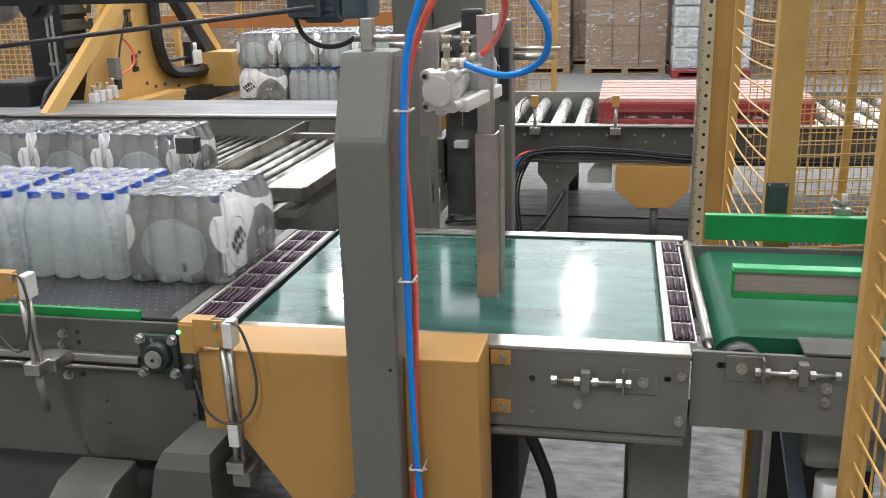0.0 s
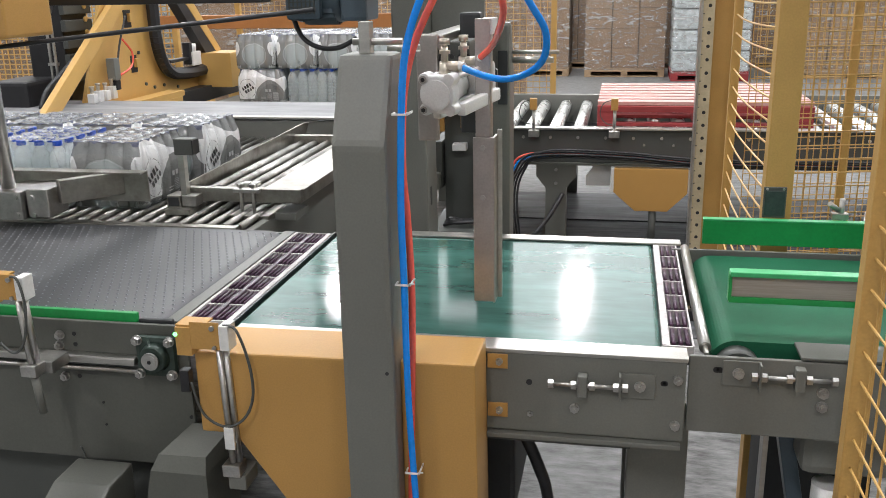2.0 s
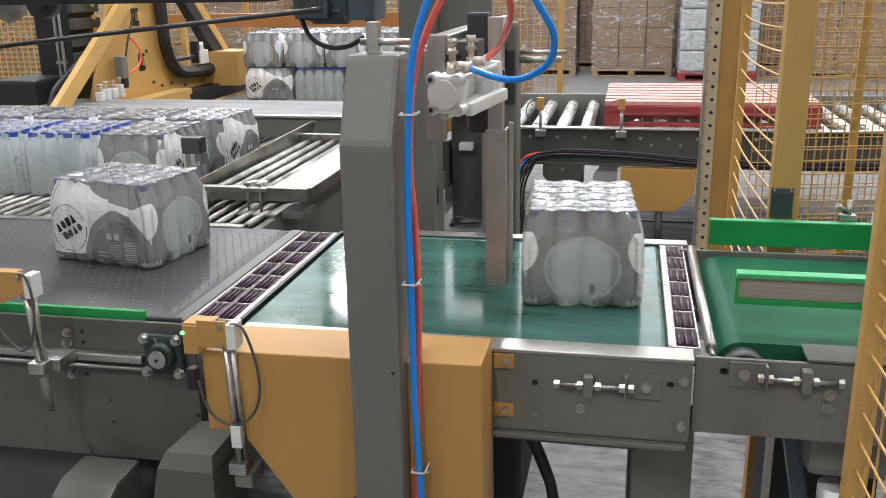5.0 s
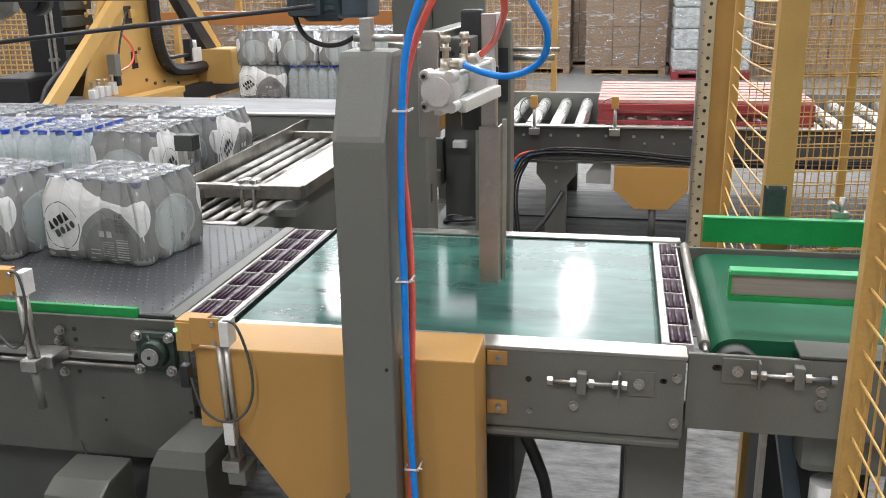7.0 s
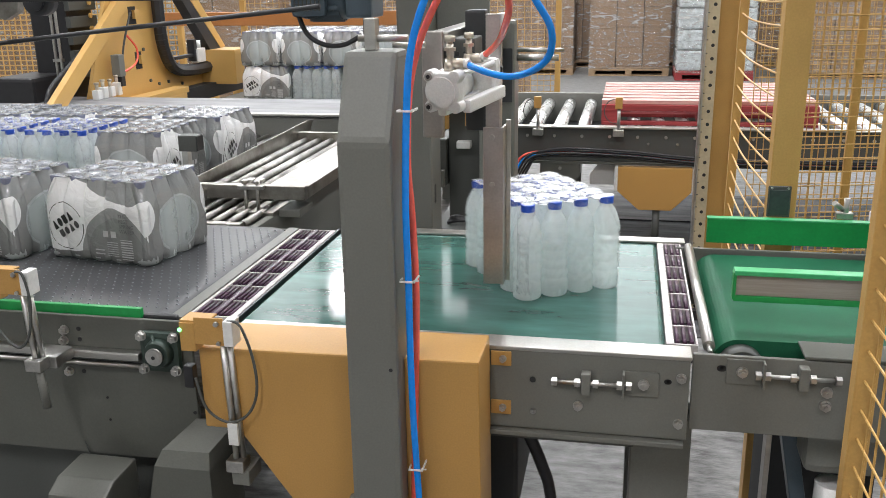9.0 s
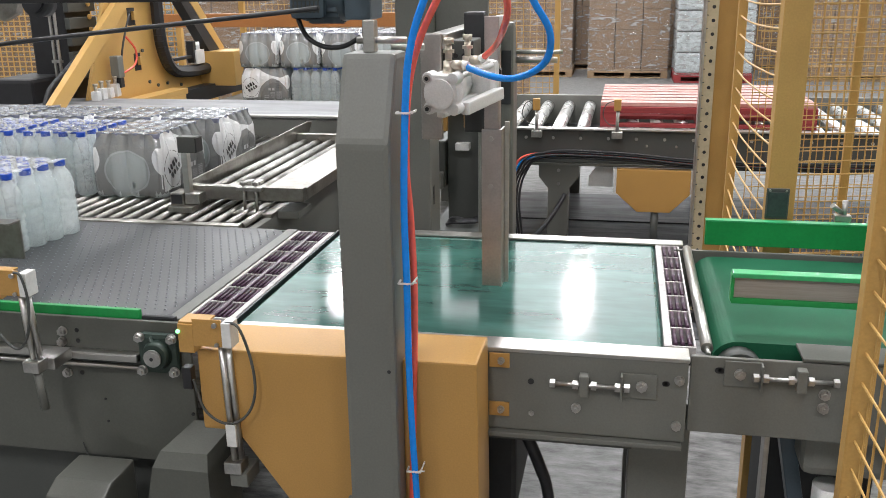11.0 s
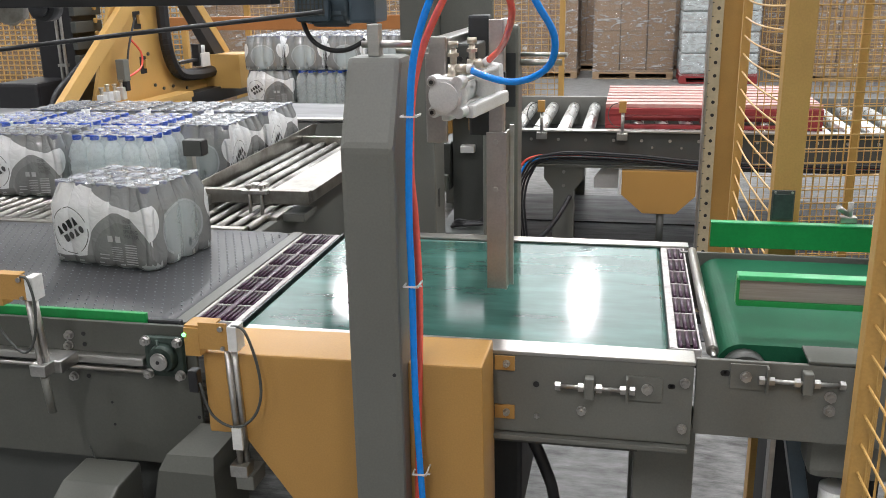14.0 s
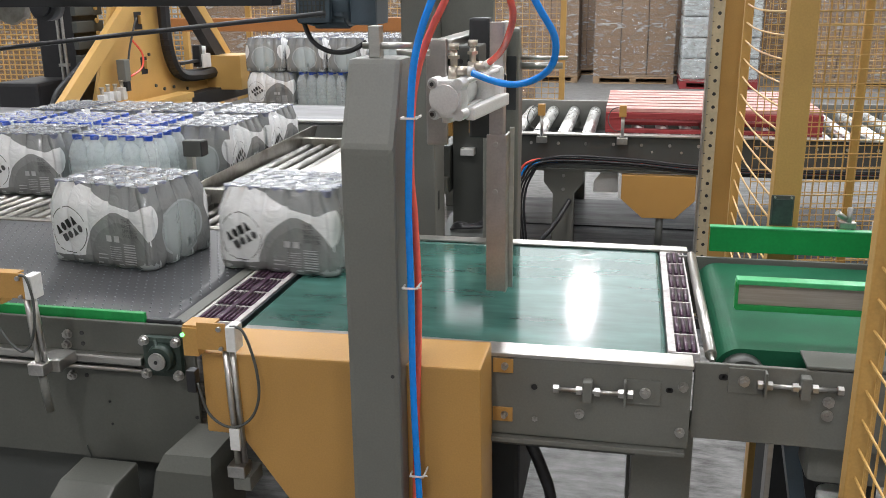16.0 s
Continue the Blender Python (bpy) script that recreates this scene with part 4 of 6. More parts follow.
# pan coloured as the shade between the slide rollers
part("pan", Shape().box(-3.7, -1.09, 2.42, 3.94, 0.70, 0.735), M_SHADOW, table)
part("back_beam", Shape().box(-3.7, -0.96, 3.94, 4.0, 0.55, 0.892, 0.004), M_GREY, table)
part("end_beam", Shape().box(-1.085, -1.06, 2.39, 3.94, 0.30, 0.80, 0.003), M_GREY, table)
part("sheet", Shape().box(-3.7, -0.96, 3.98, 4.55, 0.892, 0.900, 0.002), M_DULLSHEET, table, "scratched steel transfer sheet")
part("sheet_edge", Shape().box(-3.7, -0.96, 3.935, 3.98, 0.900, 0.911, 0.002), M_STEEL, table)
for lx, ly in ((-1.20, 2.6), (-1.20, 3.8), (-3.5, 2.6), (-3.5, 3.8)):
    part("leg", Shape().box(lx, lx + 0.1, ly, ly + 0.1, 0, 0.70, 0.004), M_GREY, table)

side = thing("side_guide", -1.25, 3.1, 0.82, "adjustable steel side guide with a roller bed", "guide frame")
part("guide_plate", Shape().prism([(2.60, 0.862), (2.60, 0.918), (3.70, 0.940), (3.76, 0.932), (3.70, 0.880)], "x", -1.347, -1.342, 0.001), M_SHEET, side)
part("front_bar", Shape().box(-1.36, -0.965, 2.585, 2.615, 0.862, 0.905, 0.002), M_SHEET, side)
part("back_bar", Shape().box(-1.34, -0.80, 3.55, 3.58, 0.87, 0.91, 0.002), M_SHEET, side)
part("end_bar", Shape().box(-1.0, -0.965, 2.615, 3.55, 0.862, 0.90, 0.002), M_SHEET, side)
for i in range(4):
    xx = -1.305 + 0.055 * i
    part("bed_bar", Shape().rod((xx, 2.62, 0.874), (xx, 3.55, 0.874), 0.016, 12), M_SLIDE, side)
part("end_sheet", Shape().box(-1.11, -0.97, 2.62, 3.5, 0.888, 0.8935, 0.001), M_SHEET, side)
part("support_foot", Shape().box(-1.20, -1.06, 2.55, 2.70, 0.812, 0.828, 0.003), M_SHEET, side)
part("support_foot", Shape().box(-1.085, -0.99, 2.60, 2.72, 0.802, 0.826, 0.003), M_GREY, side)
for bx in (-1.158, -1.118):
    part("stud", Shape().rod((bx, 2.578, 0.815), (bx, 2.578, 0.925), 0.005, 10).rod((bx, 2.578, 0.912), (bx, 2.578, 0.922), 0.010, 6), M_ZINC, side)
part("clamp_bar", Shape().box(-1.18, -1.095, 2.566, 2.588, 0.895, 0.907, 0.002), M_ZINC, side)
for bx in (-1.16, -1.13):
    part("clamp_bar", Shape().box(bx - 0.012, bx + 0.012, 2.615, 2.65, 0.905, 0.916, 0.002), M_ZINC, side)

side.location.z -= 0.017
stop = thing("row_sensor", -1.34, 2.56, 0.82, "dark box sensor on a steel post at the row end", "sensor")
part("post", Shape().box(-1.343, -1.323, 2.545, 2.57, 0.84, 1.0, 0.002), M_STEEL, stop)
part("head", Shape().box(-1.347, -1.285, 2.535, 2.575, 1.0, 1.05, 0.003), M_GREY_D, stop, "dark grey sensor head")
part("lens", Shape().box(-1.287, -1.2825, 2.533, 2.577, 1.003, 1.047, 0.001), M_BLACK, stop)
part("base_tube", Shape().box(-1.385, -1.34, 2.53, 2.60, 0.835, 0.873, 0.002), M_SHEET, stop)
part("base_hole", Shape().box(-1.38, -1.345, 2.528, 2.531, 0.84, 0.868), M_SHADOW, stop)
part("clamp", Shape().box(-1.338, -1.29, 2.535, 2.585, 0.838, 0.872, 0.003), M_ZINC, stop)
part("bracket", Shape().box(-1.38, -1.30, 2.50, 2.62, 0.819, 0.836, 0.001), M_SHEET, stop)

# ---- the shrink-wrapped packs ----
PITCH = 0.0652
NX, NY = 5, 4
LX, LY = NX * PITCH, NY * PITCH
BH = 0.212


def bottle_shape():
    prof = [(0.024, 0.0), (0.0305, 0.004), (0.0318, 0.012), (0.0318, 0.03)]
    for k in range(5):
        z = 0.036 + k * 0.021
        prof += [(0.0318, z), (0.0292, z + 0.006), (0.0292, z + 0.009), (0.0318, z + 0.015)]
    prof += [(0.0315, 0.145), (0.029, 0.158), (0.0235, 0.174), (0.0165, 0.186), (0.0135, 0.19), (0.0135, 0.197)]
    return Shape().lathe(prof, 14)


def outline(inset, scallop):
    pts = []
    n = 8
    cx, cy = (NX - 1) / 2, (NY - 1) / 2
    r = PITCH / 2
    for sidei in range(4):
        cnt = NX if sidei % 2 == 0 else NY
        for i in range(cnt):
            for k in range(n):
                a = -math.pi / 2 + (k + 0.5) / n * math.pi - math.pi / 2 + math.pi / 2
                u = (i - (cnt - 1) / 2) * PITCH + r * math.sin(a) * 0.98
                bulge = -scallop * (1 - math.cos(a))
                edge = 0
                if i == 0 and a < 0:
                    edge = (1 - math.cos(a)) * 0.018
                if i == cnt - 1 and a > 0:
                    edge = (1 - math.cos(a)) * 0.018
                depth = (LY if sidei % 2 == 0 else LX) / 2 - inset + bulge - edge
                u = u * (1 - inset / 0.16)
                p = {0: (u, -depth), 1: (depth, u), 2: (-u, depth), 3: (-depth, -u)}[sidei]
                pts.append(p)
    return pts


def film_shape():
    """The wrap: scalloped round the bottles, drawn in over the shoulders, with bumps over the caps."""
    s = Shape()
    bm = s.bm
    levels = [(0.0015, 0.010, 0.013), (0.006, 0.002, 0.012), (0.03, 0.0, 0.009), (0.07, 0.0, 0.007), (0.11, 0.0, 0.007), (0.145, 0.0005, 0.008), (0.165, 0.004, 0.012), (0.185, 0.010, 0.016), (0.2, 0.0155, 0.016), (0.209, 0.019, 0.012)]
    rings = []
    for z, ins, sc in levels:
        rings.append([bm.verts.new((x, y, z)) for x, y in outline(ins, sc)])
    n = len(rings[0])
    for a in range(len(rings) - 1):
        for k in range(n):
            f = bm.faces.new((rings[a][k], rings[a][(k + 1) % n], rings[a + 1][(k + 1) % n], rings[a + 1][k]))
            f.smooth = True
            cen = f.calc_center_median()
            f.material_index = 1 if abs(cen.x) / LX > abs(cen.y) / LY else 0
    return s, rings[-1]


def top_sheet():
    """The top of the wrap: it sags between the caps."""
    s = Shape()
    bm = s.bm
    nx, ny = NX * 6, NY * 6
    hx, hy = LX / 2 - 0.019, LY / 2 - 0.019
    grid = []
    for j in range(ny + 1):
        rowv = []
        for i in range(nx + 1):
            x, y = -hx + 2 * hx * i / nx, -hy + 2 * hy * j / ny
            fx = ((x / PITCH + NX / 2) % 1) - 0.5
            fy = ((y / PITCH + NY / 2) % 1) - 0.5
            dd = math.hypot(fx, fy) * PITCH
            sag = min(0.0045, max(0.0, dd - 0.017) * 0.24)
            sag += 0.0010 * noise.noise(Vector((x * 40, y * 40, 3.0)))
            rowv.append(bm.verts.new((x, y, BH + 0.0015 - sag)))
        grid.append(rowv)
    for j in range(ny):
        for i in range(nx):
            bm.faces.new((grid[j][i], grid[j][i + 1], grid[j + 1][i + 1], grid[j + 1][i])).smooth = True
    return s


def text_shape(body, size):
    cu = bpy.data.curves.new("words", "FONT")
    cu.body, cu.size, cu.space_line = body, size, 0.95
    ob = bpy.data.objects.new("words", cu)
    scene.collection.objects.link(ob)
    me = ob.to_mesh()
    s = Shape()
    s.bm.from_mesh(me)
    ob.to_mesh_clear()
    bpy.data.objects.remove(ob)
    return s


def prints(shape_a, shape_b, shape_c, sign):
    """Print on one long face, seen from outside: logo bars, pale lines and a barcode."""
    def quad(s, u, z, w, h, tilt=0.0):
        y = -(LY / 2 + 0.0012)
        ca, sa = math.cos(tilt), math.sin(tilt)
        vs = []
        for du, dz in ((-w / 2, -h / 2), (w / 2, -h / 2), (w / 2, h / 2), (-w / 2, h / 2)):
            p = Vector((u + du * ca - dz * sa, y, z + du * sa + dz * ca))
            if sign > 0:
                p = Vector((-p.x, -p.y, p.z))
            vs.append(s.bm.verts.new(p))
        s.bm.faces.new(vs)
    def blob(s, u, z, w, h, tilt, kind):
        """One plain mark of the logo: a wedge, a disc or a block."""
        y = -(LY / 2 + 0.0012)
        ca, sa = math.cos(tilt), math.sin(tilt)
        if kind == "wedge":
            pts = [(-w / 2, -h / 2), (w / 2, -h / 2), (w * 0.14, h / 2), (-w * 0.14, h / 2)]
        elif kind == "disc":
            pts = [(w / 2 * math.cos(k * math.pi / 6), h / 2 * math.sin(k * math.pi / 6)) for k in range(12)]
        else:
            pts = [(-w / 2, -h * 0.3), (-w * 0.3, -h / 2), (w * 0.3, -h / 2), (w / 2, -h * 0.3), (w / 2, h / 2), (-w / 2, h / 2)]
        vs = []
        for du, dz in pts:
            p = Vector((u + du * ca - dz * sa, y, z + du * sa + dz * ca))
            vs.append(s.bm.verts.new(Vector((-p.x, -p.y, p.z)) if sign > 0 else p))
        s.bm.faces.new(vs)

    tilt = 0.5
    ca, sa = math.cos(tilt), math.sin(tilt)
    for line, dz, h, kinds in ((0, 0.013, 0.023, ("wedge", "disc", "block", "wedge")), (1, -0.014, 0.020, ("block", "disc", "wedge", "disc"))):
        for i, kind in enumerate(kinds):
            du = (i - 1.5) * 0.0185 + line * 0.008
            u, z = -0.092 + du * ca - dz * sa, 0.09 + du * sa + dz * ca
            ink = shape_a if line == 0 else shape_c
            blob(ink, u, z, 0.0145, h, tilt, kind)
    for i in range(9):
        quad(shape_b, 0.098, 0.016 + i * 0.0062, 0.036, 0.0034 if i % 2 else 0.0022)
    for i in range(7):
        quad(shape_b, 0.054, 0.022 + i * 0.0058, 0.034, 0.0014)
    quad(shape_b, 0.036, 0.078, 0.016, 0.016)
    quad(shape_b, 0.060, 0.078, 0.016, 0.016)
    quad(shape_b, 0.013, 0.035, 0.030, 0.003)
    quad(shape_b, 0.013, 0.025, 0.030, 0.003)


MESH = {}


def build_pack(printed):
    ob = thing("water_pack", 0, 0, 0, "shrink-wrapped water bottle pack in white and grey printed film" if printed else "clear shrink-wrapped water bottle pack with blue caps", "bottle pack")
    first = None
    for j in range(NY):
        for i in range(NX):
            x, y = (i - (NX - 1) / 2) * PITCH, (j - (NY - 1) / 2) * PITCH
            if first is None:
                if "bottle" not in MESH:
                    first = part("bottle", bottle_shape(), M_BOTTLE, ob)
                    MESH["bottle"] = first.data
                else:
                    first = new("bottle", MESH["bottle"])
                    first.parent = ob
                first.location = (x, y, 0)
                b = first
            else:
                b = again(first, Matrix.Translation((x, y, 0)))
            key = "cap" + str(printed)
            if key not in MESH:
                c = part("cap", Shape().rod((0, 0, 0.195), (0, 0, 0.211), 0.0152, 16, bevel=0.0015), M_CAPPALE if printed else M_CAP)
                MESH[key] = c.data
            else:
                c = new("cap", MESH[key])
            c.parent = b
    if printed:
        fs, _ = film_shape()
        part("film_wrap", fs, [M_FILM_LONG, M_FILM_END], ob, "printed shrink film")
        part("film_top", top_sheet(), M_FILM_TOP, ob, "glossy clear film over the caps")
        sa, sb, sc = Shape(), Shape(), Shape()
        for sign in (-1, 1):
            prints(sa, sb, sc, sign)
        tagged(part("logo_print", sa, M_INK, ob), kind="stuff")
        tagged(part("logo_print", sc, M_INKDARK, ob), kind="stuff")
        tagged(part("small_print", sb, M_INKGREY, ob), kind="stuff")
        for sign in (-1, 1):
            w = text_shape("THE\nBEST\nSPRING\nWATER", 0.0135)
            mm = Matrix.Translation((0.080, -(LY / 2 + 0.0013), 0.122)) @ Euler((math.pi / 2, 0, 0)).to_matrix().to_4x4()
            if sign > 0:
                mm = Matrix.Rotation(math.pi, 4, "Z") @ mm
            bmesh.ops.transform(w.bm, matrix=mm, verts=w.bm.verts)
            tagged(part("lettering", w, M_INKDARK, ob), kind="stuff")
    else:
        fs, _ = film_shape()
        for f in fs.bm.faces:
            f.material_index = 0
        part("film_wrap", fs, M_FILM_BARE, ob, "clear shrink film")
        part("film_top", top_sheet(), M_FILM_THIN, ob, "glossy clear film over the caps")
    return ob


PACK_P = build_pack(True)
PACK_C = build_pack(False)
PACK_P["group"] = PACK_C["group"] = "water packs on the line"


UNUSED = {True: PACK_P, False: PACK_C}


def pack(printed, x, y, z=BELT, rz=0.0):
    """The first call places the pack that was built, the others copy it."""
    m = pose(x, y, z + 0.001, 0, 0, rz)
    ob = UNUSED.pop(printed, None)
    if ob is None:
        return copy_thing(PACK_P if printed else PACK_C, m)
    ob.matrix_basis = m
    return ob


# ---- finished layers on the lifting platform ----
lift = thing("lift_platform", -1.8, 5.8, 0, "steel lifting platform carrying finished layers", "lift platform")
part("deck", Shape().box(-2.62, -1.02, 5.40, 6.35, 0.70, 0.766, 0.004), M_GREY, lift)
part("column", Shape().box(-2.5, -2.35, 5.6, 5.75, 0.0, 0.70, 0.004), M_GREY, lift)
part("column", Shape().box(-1.25, -1.10, 6.1, 6.25, 0.0, 0.70, 0.004), M_GREY, lift)
for k in range(2):
    for j in range(2):
        for i in range(4 if k == 0 else 5):
            if k == 0:
                q = pack(i % 2 == 0, -2.44 + 0.165 + 0.338 * i, 5.635 + 0.27 * j, 0.766, 0)
            else:
                q = pack(True, -2.44 + 0.133 + 0.275 * i, 5.67 + 0.335 * j, 0.766 + 0.2145, -90)
            q["group"] = "finished water packs on the lift"

# ---- pusher and its carriage ----
pusher = thing("row_pusher", -1.9, 2.64, 0.86, "worn steel pusher plate on a round lifting rod", "pusher")
part("plate", Shape().box(-3.4, -1.42, 2.60, 2.606, 0.862, 0.955, 0.001), M_SHEET, pusher)
part("top_fold", Shape().box(-3.4, -1.42, 2.56, 2.606, 0.955, 0.960, 0.001), M_SHEET, pusher)
part("brace", Shape().prism([(-1.645, 2.47), (-1.62, 2.45), (-1.50, 2.599), (-1.54, 2.599)], "z", 0.885, 0.955, 0.002), M_SHEET, pusher)
part("block", Shape().box(-1.85, -1.72, 2.40, 2.52, 0.845, 0.93, 0.004), M_ZINC, pusher)
part("block", Shape().box(-1.715, -1.645, 2.42, 2.52, 0.85, 0.935, 0.004), M_ZINC, pusher)
part("bridge", Shape().box(-1.84, -1.73, 2.52, 2.60, 0.87, 0.92, 0.003), M_SHEET, pusher)
part("rod", Shape().rod((-1.79, 2.45, 0.93), (-1.79, 2.45, 1.80), 0.020, 18), M_STEEL, pusher)
for bx in (-1.835, -1.735, -1.68):
    for bz in (0.862, 0.915):
        part("bolt", Shape().rod((bx, 2.40, bz), (bx, 2.393, bz), 0.008, 8), M_ZINC, pusher)
carriage = thing("pusher_carriage", -1.9, 2.64, 1.4, "amber carriage under the overhead beam", "carriage")
part("housing", Shape().box(-2.12, -1.655, 2.36, 2.58, 1.368, 1.75, 0.01), M_YELLOW, carriage)
beam = thing("overhead_beam", -2.0, 2.5, 1.44, "dark overhead track beam with a thin tension rod", "track beam")
part("track", Shape().box(-3.6, -1.10, 2.72, 2.80, 1.445, 1.52, 0.004), M_BLACK, beam)
part("tension_rod", Shape().tube([(-2.2, 2.40, 1.295), (-1.793, 2.40, 1.338), (-1.516, 2.40, 1.366), (-1.251, 2.40, 1.391), (-0.908, 2.40, 1.423), (-0.82, 2.40, 1.432)], 0.0068, 10), M_RUBBER, beam)
part("cross_rail", Shape().box(-2.10, -2.04, 0.6, 3.6, 1.755, 1.80, 0.003), M_GREY_D, beam)
part("cross_rail", Shape().box(-1.74, -1.68, 0.6, 3.6, 1.755, 1.80, 0.003), M_GREY_D, beam)
part("hanger", Shape().box(-0.86, -0.78, 2.36, 2.84, 1.50, 1.60, 0.006), M_GREY_D, beam)
part("wheel_bracket", Shape().prism([(-2.52, 1.55), (-2.24, 1.55), (-2.28, 1.40), (-2.34, 1.37), (-2.42, 1.40)], "y", 3.15, 3.19, 0.004), M_SHEET, beam)
part("wheel", Shape().rod((-2.19, 3.14, 1.44), (-2.19, 3.20, 1.44), 0.055, 24).rod((-2.19, 3.13, 1.44), (-2.19, 3.14, 1.44), 0.035, 24), M_RUBBER, beam)

motor = thing("gear_motor", -0.98, 3.0, 1.34, "blue-grey electric gear motor on the machine frame", "motor")
part("body", Shape().rod((-1.10, 3.0, 1.45), (-0.93, 3.0, 1.45), 0.085, 28, bevel=0.012), M_MOTOR, motor)
for k in range(9):
    a = -2.6 + k * 0.26
    part("cooling_fin", Shape().box(-1.07, -0.955, 3.0 + 0.088 * math.cos(a) - 0.003, 3.0 + 0.088 * math.cos(a) + 0.003, 1.45 + 0.088 * math.sin(a) - 0.006, 1.45 + 0.088 * math.sin(a) + 0.006), M_MOTOR, motor)
part("fan_cowl", Shape().box(-1.105, -0.985, 2.885, 2.915, 1.375, 1.50, 0.02), M_MOTOR, motor)
gr = Shape()
for k in range(7):
    gr.box(-1.09 + k * 0.014, -1.086 + k * 0.014, 2.880, 2.884, 1.395, 1.49)
for k in range(6):
    gr.box(-1.092, -1.002, 2.8785, 2.8805, 1.40 + k * 0.016, 1.403 + k * 0.016)
part("grille", gr, M_GREY_D, motor)
part("gearbox", Shape().box(-0.93, -0.84, 2.92, 3.08, 1.37, 1.56, 0.012), M_MOTOR, motor)
part("output_shaft", Shape().rod((-0.875, 3.0, 1.37), (-0.875, 3.0, 1.31), 0.018, 16), M_BLACK, motor)
part("power_cable", Shape().tube([(-1.105, 2.95, 1.46), (-1.10, 2.95, 1.38), (-1.07, 2.95, 1.315), (-1.01, 2.95, 1.283), (-0.945, 2.95, 1.285), (-0.885, 2.95, 1.315)], 0.0085, 10), M_RUBBER, motor, "black power cable")
part("mount", Shape().box(-0.94, -0.70, 2.94, 3.06, 1.56, 1.60, 0.004), M_GREY, motor)

for piece in motor.children:
    piece.location.x += 0.016
    piece.location.z += 0.008

frame_post = thing("machine_post", -0.61, 2.82, 0, "tall grey square machine post", "machine post")
part("post", Shape().box(-0.70, -0.598, 2.75, 2.90, 0.02, 2.3, 0.006), M_GREY, frame_post)
part("foot_plate", Shape().box(-0.75, -0.55, 2.70, 2.95, 0, 0.02, 0.003), M_GREY, frame_post)
part("back_panel", Shape().box(-0.598, -0.43, 2.86, 2.89, 1.27, 2.2, 0.004), M_GREY, frame_post)
part("slot", Shape().box(-0.5975, -0.5965, 2.79, 2.81, 0.80, 0.86), M_BLACK, frame_post)
part("arm", Shape().box(-0.94, -0.70, 2.80, 2.88, 1.60, 1.66, 0.004), M_GREY, frame_post)

cab = thing("drive_cabinet", -0.42, 3.3, 0, "dark grey drive housing behind the gantry", "machine housing")
part("body", Shape().box(-0.62, -0.50, 3.15, 3.45, 0.655, 1.30, 0.006), M_GREY_D, cab)
part("base", Shape().box(-0.66, -0.46, 3.0, 3.6, 0.0, 0.655, 0.006), M_GREY_D, cab)
# dark box added as a backdrop, hiding the bright floor behind the gap
part("side_box", Shape().box(-0.665, -0.625, 3.13, 3.40, 0.78, 0.95, 0.006), M_GREY_D, cab)
part("relay", Shape().box(-0.655, -0.63, 3.10, 3.13, 0.78, 0.84, 0.003), M_GREY, cab)
for k in range(4):
    part("cable_coil", Shape().tube([(-0.61, 3.06 + 0.01 * k, 0.662), (-0.58, 3.05, 0.672 + 0.006 * k), (-0.53, 3.05 + 0.012 * k, 0.675), (-0.485, 3.06, 0.69 + 0.01 * k), (-0.475, 3.09, 0.80 + 0.03 * k)], 0.006, 8), M_RUBBER, cab)
for dx, dz in ((0.0, 0.0), (0.018, 0.02), (-0.012, 0.03)):
    part("valve", Shape().rod((-0.545 + dx, 3.10, 1.10 + dz), (-0.545 + dx, 3.10, 1.15 + dz), 0.008, 10).box(-0.555 + dx, -0.535 + dx, 3.09, 3.115, 1.085 + dz, 1.102 + dz, 0.002), M_BRASS, cab)
part("amber_plate", Shape().box(-0.655, -0.61, 3.10, 3.12, 0.99, 1.09, 0.002), M_YELLOW, cab)
part("switch", Shape().box(-0.555, -0.535, 3.12, 3.15, 1.0, 1.05, 0.002), M_YELLOW, cab)
part("switch_body", Shape().box(-0.60, -0.53, 3.11, 3.15, 1.06, 1.08, 0.003), M_ZINC, cab)
part("connector", Shape().box(-0.585, -0.535, 3.11, 3.15, 0.92, 0.945, 0.003), M_ALU, cab)
ch = Shape()
for k in range(16):
    z = 0.74 + k * 0.03
    ch.box(-0.495, -0.455, 3.10, 3.14, z, z + 0.005)
for bx in (-0.495, -0.457):
    ch.box(bx, bx + 0.004, 3.10, 3.14, 0.73, 1.24)
part("cable_ladder", ch, M_ZINC, cab)

# ---- amber palletiser carriage, standing behind the table ----
pal = thing("palletiser_carriage", -2.9, 5.3, 0, "amber steel palletiser carriage with a black cable chain", "palletiser")
XP = -2.85
part("side_plate", Shape().prism([(4.42, 0.86), (5.26, 0.815), (6.05, 0.80), (6.05, 0.97), (5.36, 0.97), (5.26, 1.08), (5.25, 1.74), (4.9, 1.74), (4.66, 1.34)], "x", XP - 0.02, XP, 0.003), M_YELLOW_P, pal)
part("diagonal_brace", Shape().prism([(4.0, 0.90), (4.14, 0.888), (5.33, 1.70), (5.19, 1.71)], "x", XP + 0.012, XP + 0.05, 0.003), M_YELLOW_P, pal)
part("foot_beam", Shape().box(XP - 0.06, XP + 0.16, 4.05, 5.25, 0.74, 0.84, 0.004), M_YELLOW_P, pal)
part("rear_leg", Shape().box(XP - 0.06, XP + 0.05, 4.1, 4.25, 0.0, 0.74, 0.004), M_YELLOW_P, pal)
part("rear_leg", Shape().box(XP - 0.06, XP + 0.05, 6.4, 6.55, 0.0, 0.78, 0.004), M_YELLOW_P, pal)
